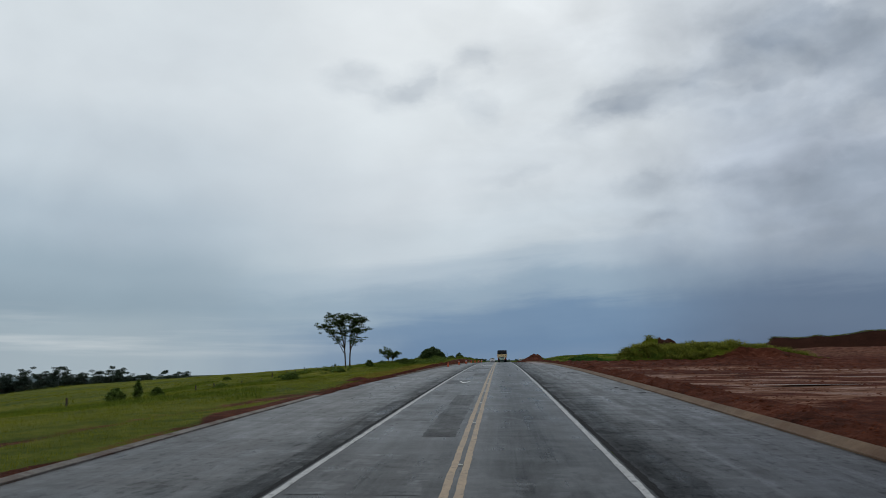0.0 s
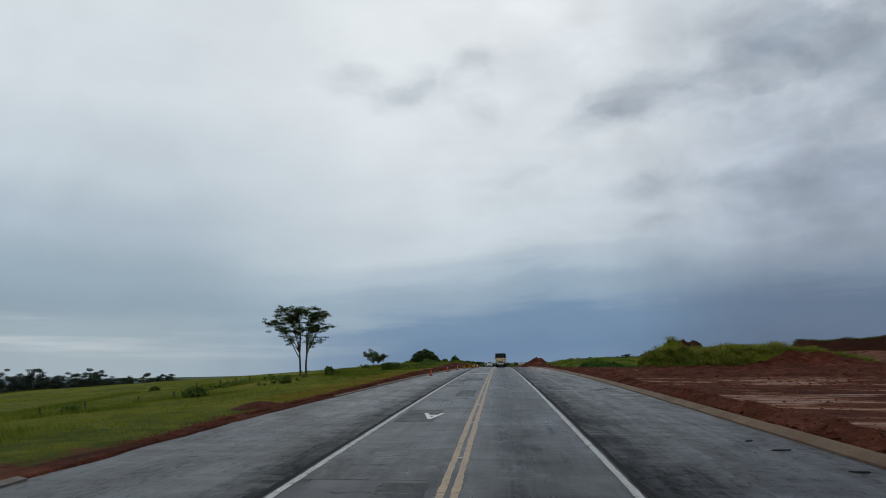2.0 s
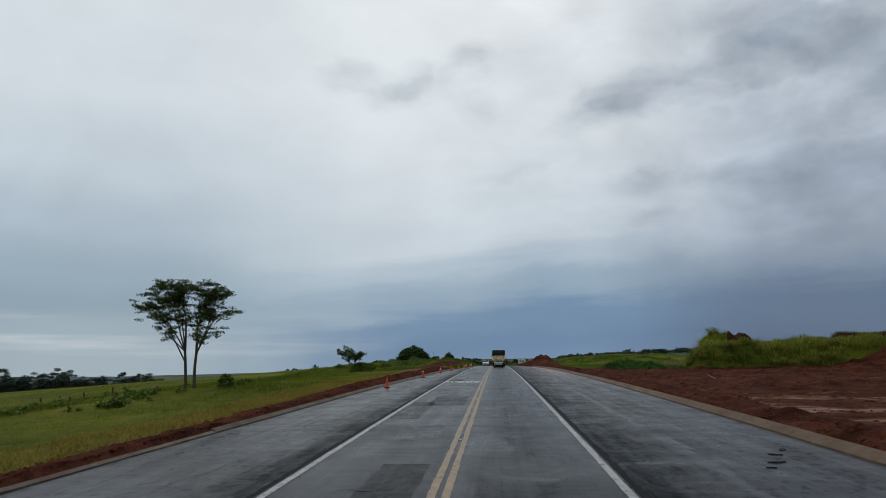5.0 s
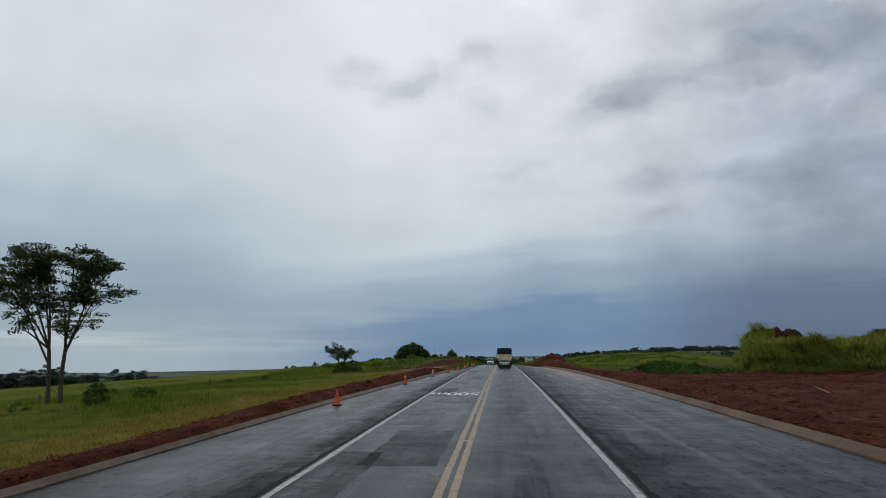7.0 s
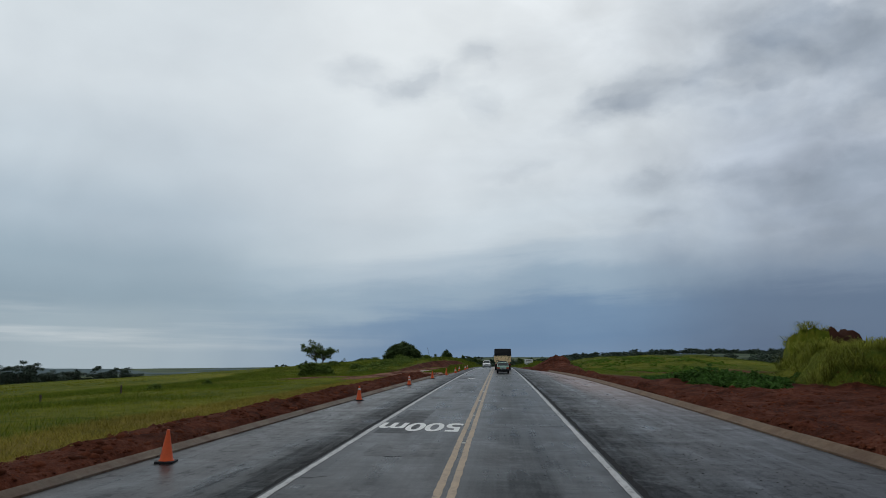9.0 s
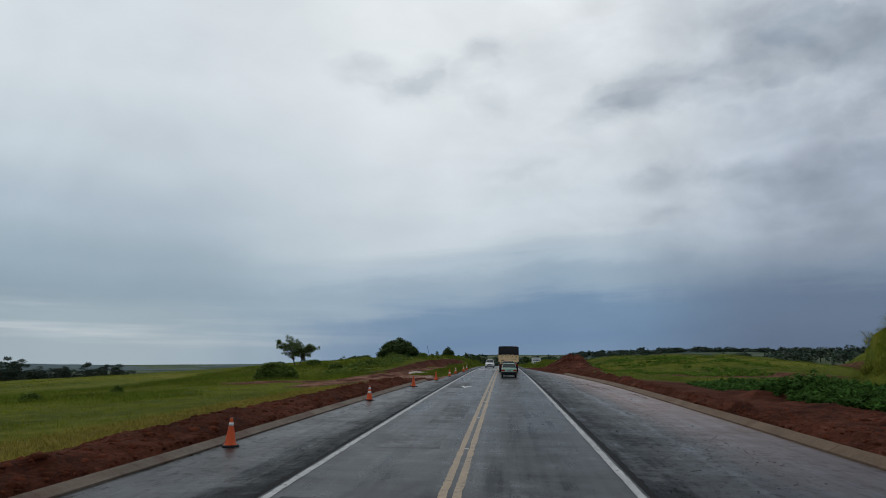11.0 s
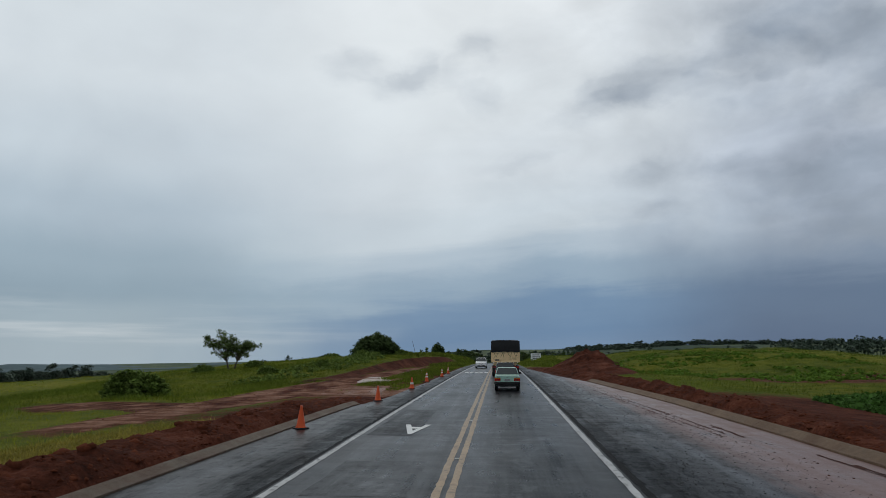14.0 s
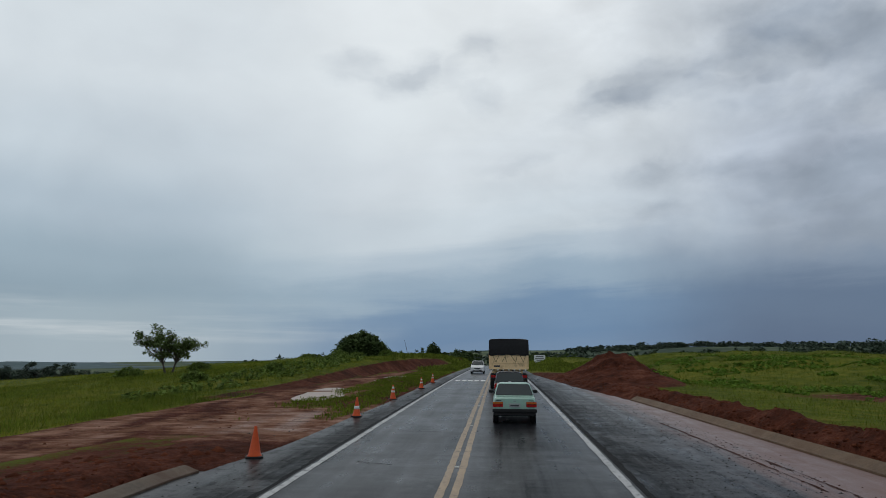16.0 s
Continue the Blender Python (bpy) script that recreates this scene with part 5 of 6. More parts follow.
M_BAG = material("white_plastic_bag", (0.70, 0.70, 0.69), 0.4, 0.2, 9, 0.12, 3)
M_STICK = material("pale_broken_wood", (0.34, 0.26, 0.19), 0.8, 0.15, 18, 0.25, 3)
M_SLAB = material("broken_asphalt_slab", (0.022, 0.022, 0.023), 0.8, 0.3, 25, 0.4, 2)


def lathe(bm, rings, seg=20, at=(0, 0, 0)):
    """A turned body from (radius, height) rings, closed at both ends."""
    loops = []
    for r, z in rings:
        loops.append([bm.verts.new((at[0] + r * math.cos(2 * math.pi * k / seg), at[1] + r * math.sin(2 * math.pi * k / seg), at[2] + z)) for k in range(seg)])
    for a, b in zip(loops, loops[1:]):
        for k in range(seg):
            bm.faces.new((a[k], a[(k + 1) % seg], b[(k + 1) % seg], b[k]))
    bm.faces.new(loops[0][::-1])
    bm.faces.new(loops[-1])


def cone_r(z):
    return 0.155 - 0.125 * (z - 0.05) / 0.70


def traffic_cone(x, y, bands, label, lean=0.0, spin=0.0):
    root = thing("traffic_cone", pose(x, y, float(road_z(y)) - 0.034, lean, lean * 0.5, spin), label, "traffic cone", "traffic cones along the shoulder")
    bm = bmesh.new()
    box(bm, (0.42, 0.42, 0.045), (0, 0, 0.023), 0.012)
    part("base", bm, M_RUBBER, root, "black rubber base")
    bm = bmesh.new()
    lathe(bm, [(0.185, 0.045), (0.165, 0.062), (cone_r(0.1), 0.1), (cone_r(0.4), 0.4), (cone_r(0.7), 0.70), (0.036, 0.742), (0.026, 0.75)], 24)
    part("body", bm, M_ORANGE, root, smooth=True)
    for lo, hi in bands:
        bm = bmesh.new()
        lathe(bm, [(cone_r(lo) + 0.003, lo), (cone_r(hi) + 0.003, hi)], 24)
        part("band", bm, M_REFLECT, root, "white reflective band", smooth=True)
    return root


TWO = ((0.36, 0.46), (0.55, 0.66))
ONE = ((0.30, 0.42),)
HIGH = ((0.54, 0.63),)
PLAIN = "orange plastic traffic cone without bands on black base"
BANDED = "orange traffic cone with white reflective bands on black base"
for x, y, b, l, s in ((-6.75, 120.3, (), PLAIN, 8), (-6.3, 139.8, HIGH, BANDED, 30), (-5.88, 156.3, TWO, BANDED, 12), (-5.42, 169.7, (), PLAIN, 40),
                      (-4.95, 181.0, (), PLAIN, 20), (-4.55, 190.8, ONE, BANDED, 5), (-4.6, 200.0, TWO, BANDED, 25), (-4.27, 210.0, TWO, BANDED, 15),
                      (-4.33, 218.3, TWO, BANDED, 33)):
    traffic_cone(x, y, b, l, 0.0, s)


def kerb_profile(west):
    if west:
        return [(0.0, -0.10), (0.0, 0.01), (0.10, 0.035), (0.25, 0.095), (0.33, 0.115), (0.38, 0.11), (0.40, 0.09), (0.40, -0.10)]
    return [(0.0, -0.10), (0.0, 0.02), (0.06, 0.04), (0.24, 0.145), (0.31, 0.175), (0.38, 0.182), (0.44, 0.17), (0.46, 0.14), (0.46, -0.10)]


def kerb(name, edge, sign, y0, y1, west, label):
    """A cast kerb in lengths of about 3 m, one stone after the other."""
    root = thing(name, pose(0, 0, 0), label, "kerb")
    root["kind"] = "structure"
    prof = kerb_profile(west)
    rng = R(int(y0) + 3)
    y = y0
    while y < y1 - 0.5:
        ln = min(3.0, y1 - y)
        v, f = [], []
        stations = (0.002, ln / 2, ln - 0.002)
        shift, lift = 0.004 * rng.normal(), 0.002 * rng.normal()
        for s in stations:
            for a, h in prof:
                v.append((float(edge(y + s)) + sign * a * (float(np.interp(y, [60, 82, 100, 125, 150], [0.7, 0.45, 0.5, 0.8, 0.95])) if west else 1.0) + shift, y + s, float(road_z(y + s)) + h * (0.35 if west and y < 92 else 1.0) + lift * (h > 0)))
        k = len(prof)
        for i in range(2):
            for j in range(k):
                q = (i * k + j, i * k + (j + 1) % k, (i + 1) * k + (j + 1) % k, (i + 1) * k + j)
                f.append(q if sign > 0 else q[::-1])
        f.append(tuple(range(k))[::-1] if sign > 0 else tuple(range(k)))
        f.append(tuple(range(2 * k, 3 * k)) if sign > 0 else tuple(range(2 * k, 3 * k))[::-1])
        mesh_object("kerb_stone", v, f, M_KERB if not west else M_KERB_PALE if y < 62 else M_KERB_DARK, root)
        y += ln


kerb("kerb_west", left_edge, -1, 18, 57, True, "pale low concrete kerb washed by rain beside the shoulder")
kerb("kerb_west", left_edge, -1, 82, 179, True, "low concrete kerb stained by red earth beside the shoulder")
kerb("kerb_east", right_edge, 1, 18, 201, False, "sloping concrete kerb stained by red earth beside the shoulder")


def road_word(text, x, y, width, length, mat, label):
    """Paint on the road that reads towards oncoming traffic."""
    cu = bpy.data.curves.new("word", "FONT")
    cu.body = text
    cu.align_x = "CENTER"
    cu.offset = 0.022
    tmp = bpy.data.objects.new("tmp", cu)
    scene.collection.objects.link(tmp)
    bpy.context.view_layer.update()
    me = bpy.data.meshes.new_from_object(tmp.evaluated_get(bpy.context.evaluated_depsgraph_get()))
    bpy.data.objects.remove(tmp)
    co = np.empty(len(me.vertices) * 3, np.float32)
    me.vertices.foreach_get("co", co)
    co = co.reshape(-1, 3)
    lo, hi = co.min(0), co.max(0)
    u, w = (co[:, 0] - (lo[0] + hi[0]) / 2) / (hi[0] - lo[0]), (co[:, 1] - lo[1]) / (hi[1] - lo[1])
    X, Y = x - u * width, y - w * length
    co[:] = np.stack([X, Y, road_z(Y) + 0.008], -1)
    me.vertices.foreach_set("co", co.ravel())
    me.materials.append(mat)
    me.name = "road_lettering"
    return tagged(new("road_lettering", me), label, "road marking", kind="structure")


M_LETTER = material("white_road_lettering_paint", (0.72, 0.72, 0.70), 0.5, 0.04, 30, 0.15, 1.5, stain=(0.30, 0.30, 0.30), stain_scale=2.2, stain_edge=(0.60, 0.76))
road_word("500m", -1.62, 129.0, 2.85, 2.45, M_LETTER, "white painted words 500m facing oncoming traffic")


def road_shape(name, outline, label, mat=None):
    v = [(x, y, float(road_z(y)) + 0.008) for x, y in outline]
    bm = bmesh.new()
    bm.faces.new([bm.verts.new(p) for p in v])
    bmesh.ops.triangulate(bm, faces=bm.faces[:])
    me = bpy.data.meshes.new(name)
    bm.to_mesh(me)
    bm.free()
    me.materials.append(mat or M_LETTER)
    return tagged(new(name, me), label, "road marking", kind="structure")


road_word("A", -1.66, 71.5, 0.88, 2.4, M_LETTER, "white painted letter A facing oncoming traffic")
road_word("A", -1.66, 170.75, 0.88, 2.4, M_LETTER, "white painted letter A facing oncoming traffic")
for k in range(5):
    x0 = -2.75 + 0.54 * k
    road_shape("road_bar", [(x0, 221.2), (x0 + 0.40, 221.2), (x0 + 0.40, 223.4), (x0, 223.4)], "white painted bar of illegible road lettering")


M_STUD = material("dirty_white_road_stud", (0.55, 0.54, 0.50), 0.4, 0.05, 20, 0.2, 3)


def road_stud(y):
    """A low bevelled reflector block glued between the yellow lines."""
    bm = bmesh.new()
    box(bm, (0.10, 0.09, 0.022), (0, 0, 0.011), 0.006)
    for v in bm.verts:
        if v.co.z > 0.015:
            v.co.y *= 0.55
    me = bpy.data.meshes.new("road_stud")
    bm.to_mesh(me)
    bm.free()
    me.materials.append(M_STUD)
    ob = new("road_stud", me)
    ob.matrix_world = pose(0.06, y, float(road_z(y)) + 0.0005)
    tagged(ob, "small dirty white reflector stud between yellow lines", "road stud", "reflector studs on the centre line")


for y in range(28, 250, 8):
    road_stud(float(y))


def sign_board(x, y):
    z = float(land(x, y)[0])
    root = thing("road_sign", pose(x, y, z), "white rectangular road sign on two posts in verge grass", "road sign")
    top = float(road_z(y)) + 2.75 - z
    for s in (-0.9, 0.9):
        bm = bmesh.new()
        box(bm, (0.09, 0.09, top + 0.3), (s, 0.06, top / 2 - 0.15), 0.01)
        part("post", bm, M_POST, root)
    bm = bmesh.new()
    box(bm, (2.8, 0.03, 1.95), (0, 0, top - 0.975), 0.008)
    board = part("board", bm, M_BOARD, root)
    for w, dz in ((1.9, 0.42), (2.2, 0.95), (1.5, 1.45)):
        bm = bmesh.new()
        box(bm, (w, 0.008, 0.20), (0, -0.02, top - dz))
        part("text_bar", bm, M_INK, board, "dark bar of illegible print")


sign_board(11.1, 333.5)


def fence_post(x, y, h, lean):
    z = float(land(x, y)[0])
    root = thing("fence_post", pose(x, y, z, lean, lean * 0.6, 20), "weathered grey wooden fence post standing in pasture", "fence post", "pasture fence posts")
    bm = bmesh.new()
    lathe(bm, [(0.075, -0.3), (0.075, 0.2), (0.066, h * 0.6), (0.070, h - 0.04), (0.045, h)], 9)
    for v in bm.verts:
        v.co.x += 0.02 * math.sin(5 * v.co.z)
    part("stake", bm, M_POST, root)


for i, y in enumerate((58, 66, 74, 80, 86, 92.3, 99, 104.5, 111, 116, 118.5, 121.5, 124.5, 131, 139, 148, 157)):
    fence_post(-30.0 + 0.5 * math.sin(i * 2.1), y, 0.58 + 0.16 * math.sin(i * 1.7), 4 * math.sin(i * 3.3))

# leaning pole over the cutting
pole = thing("pole", pose(-23.5, 345.0, float(land(-23.5, 345.0)[0]), 0, -14, 0), "thin bare leaning pole on the bank top", "pole")
bm = bmesh.new()
lathe(bm, [(0.07, -0.3), (0.06, 2.5), (0.04, 5.6)], 8)
part("shaft", bm, M_POST, pole)


def litter_bag(x, y):
    z = float(land(x, y)[0])
    bm = bmesh.new()
    bmesh.ops.create_icosphere(bm, subdivisions=3, radius=0.22)
    for v in bm.verts:
        d = noise.noise(v.co * 9) * 0.09 + noise.noise(v.co * 23) * 0.03
        v.co *= 1 + d * 3
        v.co.z *= 0.65
    me = bpy.data.meshes.new("plastic_bag")
    bm.to_mesh(me)
    bm.free()
    me.materials.append(M_BAG)
    ob = new("plastic_bag", me)
    ob.matrix_world = pose(x, y, z + 0.10, 0, 0, 35)
    tagged(ob, "crumpled white plastic bag lying on red earth", "litter")


litter_bag(14.2, 44.0)


def stick(x, y, ln, turn, lean):
    z = float(land(x, y)[0])
    bm = bmesh.new()
    lathe(bm, [(0.03, 0), (0.04, ln * 0.4), (0.032, ln * 0.8), (0.012, ln)], 7)
    for v in bm.verts:
        v.co.x += 0.05 * math.sin(v.co.z * 3)
    me = bpy.data.meshes.new("stick")
    bm.to_mesh(me)
    bm.free()
    me.materials.append(M_STICK)
    ob = new("stick", me)
    ob.matrix_world = pose(x, y, z - 0.05, lean, 0, turn)
    tagged(ob, "pale broken stick standing out of red earth", "stick")


stick(17.8, 124.5, 0.95, 42, -65)


def slab(x, y, s, turn, seed):
    """A flat broken piece of old asphalt lying on the shoulder."""
    rng = R(seed)
    bm = bmesh.new()
    k = 9
    r = [s * (0.6 + 0.6 * rng.rand()) for _ in range(k)]
    ring = [(math.cos(2 * math.pi * i / k) * r[i] * 1.6, math.sin(2 * math.pi * i / k) * r[i] * 0.6) for i in range(k)]
    lo = [bm.verts.new((a, b, 0)) for a, b in ring]
    hi = [bm.verts.new((a * 0.85, b * 0.85, 0.02 + 0.012 * rng.rand())) for a, b in ring]
    bm.faces.new(lo[::-1])
    bm.faces.new(hi)
    for i in range(k):
        bm.faces.new((lo[i], lo[(i + 1) % k], hi[(i + 1) % k], hi[i]))
    me = bpy.data.meshes.new("asphalt_slab")
    bm.to_mesh(me)
    bm.free()
    me.materials.append(M_SLAB)
    ob = new("asphalt_slab", me)
    ob.matrix_world = pose(x, y, float(road_z(y)) - 0.036, 0, 0, turn)
    tagged(ob, "flat broken piece of dark asphalt on the shoulder", "rubble", "asphalt pieces on the shoulder")


for i, (x, y, s, t) in enumerate(((8.35, 61.8, 0.16, 10), (8.75, 58.7, 0.17, -5), (8.2, 63.6, 0.10, 40), (7.5, 88.5, 0.14, 15), (7.9, 89.6, 0.10, -20), (7.1, 87.8, 0.07, 0),
                                  (8.4, 90.4, 0.15, 60))):
    slab(x, y, s, t, 200 + i)

M_PATCH = asphalt("patched_asphalt", (0.0165, 0.0171, 0.0195), (0.24, 0.46), 12.0, 0.6, shine=(0.02, 0.15), flakes=0.7, pits=0.4, relief=0.3)
M_PATCH_DARK = asphalt("dark_patched_asphalt", (0.0120, 0.0124, 0.0142), (0.26, 0.48), 15.0, 0.5, shine=(0.010, 0.07), flakes=0.6, pits=0.4, relief=0.3)
for i, (x0, x1, y0, y1, mt) in enumerate(((-3.1, -0.4, 57.2, 61.5, M_PATCH), (-1.35, -0.35, 40.5, 57.0, M_PATCH_DARK), (-3.1, -1.5, 44.5, 52.0, M_PATCH), (-3.0, -0.5, 33.0, 37.5, M_PATCH),
                                          (-2.9, -0.6, 92.0, 96.0, M_PATCH), (-2.2, -0.4, 104.0, 110.5, M_PATCH_DARK), (-3.0, -1.2, 112.0, 118.0, M_PATCH), (0.6, 3.2, 99.0, 99.6, M_PATCH),
                                          (-2.9, -0.7, 140.0, 143.0, M_PATCH), (-1.6, -0.5, 146.0, 155.0, M_PATCH_DARK), (0.5, 3.3, 128.5, 129.0, M_PATCH), (-2.9, -1.4, 68.0, 73.0, M_PATCH_DARK), (-2.7, -0.6, 78.5, 81.0, M_PATCH), (-1.5, -0.4, 82.0, 88.0, M_PATCH_DARK),
                                          (-3.0, -1.9, 98.0, 106.0, M_PATCH_DARK), (-2.4, -0.5, 121.5, 124.0, M_PATCH), (-2.9, -1.7, 126.0, 134.0, M_PATCH_DARK), (-2.5, -0.6, 160.0, 163.5, M_PATCH), (-2.9, -1.5, 168.0, 176.0, M_PATCH_DARK),
                                          (1.2, 2.6, 150.0, 151.2, M_PATCH))):
    ribbon("asphalt_patch", x0, x1, y0, y1, 0.4, 0.004, mt, "rectangular repair patch in worn asphalt", "road patch", 2, 0.10)
g = R(91)
for i in range(26):
    y0 = 30 + 165 * g.rand()
    x0 = -3.1 + 1.6 * g.rand()
    ln, skew = 0.4 + 0.9 * g.rand(), 0.25 * g.normal()
    xs = np.linspace(0, ln, 14)
    mid = y0 + skew * xs + 0.22 * (value_noise(xs * 4, xs * 0 + i, 2) - 0.5)
    wd = 0.003 + 0.018 * value_noise(xs * 3, xs * 0 + i + 40, 4)
    v = np.concatenate([np.stack([x0 + xs, mid - wd, road_z(mid - wd) + 0.0075], -1), np.stack([x0 + xs, mid + wd, road_z(mid + wd) + 0.0075], -1)])
    k = np.arange(13)
    tagged(mesh_object("tar_crack", v, np.stack([k, k + 1, k + 15, k + 14], -1), M_TAR), "dark wandering crack across worn asphalt", "road crack", kind="structure")

# ------------------------------------------------------------ vehicles
def paint(name, col, rough=0.3):
    return material(name, col, rough, 0.0, 8, 0.10, 0.8, spec=0.6, rough_spread=0.08, stain=tuple(v * 0.6 + 0.02 for v in col), stain_scale=1.3, stain_edge=(0.55, 0.85))


M_GREEN = paint("pale_metallic_green_paint", (0.32, 0.51, 0.42), 0.28)
M_DARK = paint("dark_blue_black_paint", (0.016, 0.018, 0.024), 0.25)
M_WHITECAR = paint("white_car_paint", (0.66, 0.67, 0.68), 0.3)
M_GLASS = material("dark_car_glass", (0.030, 0.040, 0.042), 0.06, 0, 8, 0.1, 1, rough_spread=0.02, spec=0.7)
M_TRIM = material("black_plastic_trim", (0.014, 0.014, 0.015), 0.6, 0.03, 30, 0.2, 2)
M_RED = material("red_lamp_lens", (0.40, 0.012, 0.010), 0.2, 0, 8, 0.15, 4)
M_AMBER = material("amber_lamp_lens", (0.50, 0.13, 0.015), 0.2, 0, 8, 0.15, 4)
M_CLEAR = material("clear_lamp_lens", (0.62, 0.64, 0.65), 0.12, 0, 8, 0.1, 4)
M_PLATE = material("grey_plate", (0.36, 0.37, 0.37), 0.5)
M_BAR = material("dark_plate_bar", (0.06, 0.06, 0.06), 0.6)
M_RIM = material("dull_steel_rim", (0.22, 0.22, 0.23), 0.45, 0, 8, 0.2, 3, metal=0.7)
M_CREAM = material("dirty_cream_paint", (0.84, 0.62, 0.35), 0.5, 0.05, 12, 0.16, 1.2, stain=(0.16, 0.095, 0.05), stain_scale=1.6, stain_edge=(0.56, 0.80))
M_TARP = material("black_tarpaulin", (0.017, 0.017, 0.019), 0.7, 0.25, 5, 0.35, 1.0, (1, 1, 0.5))
M_CHASSIS = material("grimy_dark_chassis", (0.030, 0.020, 0.016), 0.8, 0.1, 15, 0.4, 2)
M_ROPE = material("dark_rope", (0.055, 0.042, 0.03), 0.9)


def loft(sections, cap=True):
    """A body skinned over rings of equal point counts."""
    bm = bmesh.new()
    rings = [[bm.verts.new(p) for p in s] for s in sections]
    k = len(rings[0])
    for a, b in zip(rings, rings[1:]):
        for i in range(k):
            bm.faces.new((a[i], a[(i + 1) % k], b[(i + 1) % k], b[i]))
    if cap:
        bm.faces.new(rings[0][::-1])
        bm.faces.new(rings[-1])
    bmesh.ops.recalc_face_normals(bm, faces=bm.faces[:])
    return bm


def ring(y, half, lo, hi, shoulder=0.12, tuck=0.06):
    """A car's cross-section at y: tucked sill, belly-out side, rounded shoulder."""
    m = lo + (hi - lo) * 0.55
    r = [(half - tuck, lo), (half - 0.01, lo + (hi - lo) * 0.22), (half, m), (half - 0.02, hi - shoulder * 0.55), (half - shoulder * 0.6, hi - shoulder * 0.1), (half - shoulder * 1.6, hi)]
    pts = [(a, y, b) for a, b in r]
    return pts + [(-a, y, b) for a, y, b in pts[::-1]]


def panel(corners, thick=0.012, inset=0.0):
    """A thin plate through four corners (rounded a little), set along its own normal."""
    c = [Vector(p) for p in corners]
    n = (c[1] - c[0]).cross(c[3] - c[0]).normalized()
    mid = sum(c, Vector()) / 4
    bm = bmesh.new()
    pts = []
    for i in range(4):
        p, q, r = c[i - 1], c[i], c[(i + 1) % 4]
        pts += [q + (p - q) * 0.08, q + (p - q) * 0.02 + (r - q) * 0.02, q + (r - q) * 0.08]
    lo = [bm.verts.new(p) for p in pts]
    hi = [bm.verts.new(p + n * thick) for p in pts]
    bm.faces.new(lo[::-1])
    bm.faces.new(hi)
    for i in range(len(pts)):
        j = (i + 1) % len(pts)
        bm.faces.new((lo[i], lo[j], hi[j], hi[i]))
    return bm


def wheel(root, x, y, r, w, rim=M_RIM, dual=False):
    bm = bmesh.new()
    lathe(bm, [(r * 0.62, -w / 2), (r * 0.93, -w / 2), (r, -w * 0.36), (r, w * 0.36), (r * 0.93, w / 2), (r * 0.62, w / 2)], 28)
    bmesh.ops.rotate(bm, verts=bm.verts[:], matrix=Matrix.Rotation(radians(90), 3, "Y"))
    bmesh.ops.translate(bm, verts=bm.verts[:], vec=(x, y, r))
    tyre = part("tyre", bm, M_RUBBER, root, "black rubber tyre", smooth=False)
    bm = bmesh.new()
    lathe(bm, [(r * 0.10, -w * 0.42), (r * 0.5, -w * 0.34), (r * 0.62, -w * 0.50), (r * 0.62, w * 0.50), (r * 0.5, w * 0.34), (r * 0.10, w * 0.42)], 24)
    bmesh.ops.rotate(bm, verts=bm.verts[:], matrix=Matrix.Rotation(radians(90), 3, "Y"))
    bmesh.ops.translate(bm, verts=bm.verts[:], vec=(x, y, r))
    part("rim", bm, rim, tyre, "dull steel rim")


def blocks(name, root, mat, pieces, label="", bevel=0.01):
    for size, at in pieces:
        bm = bmesh.new()
        box(bm, size, at, min(bevel, min(size) * 0.3))
        part(name, bm, mat, root, label)


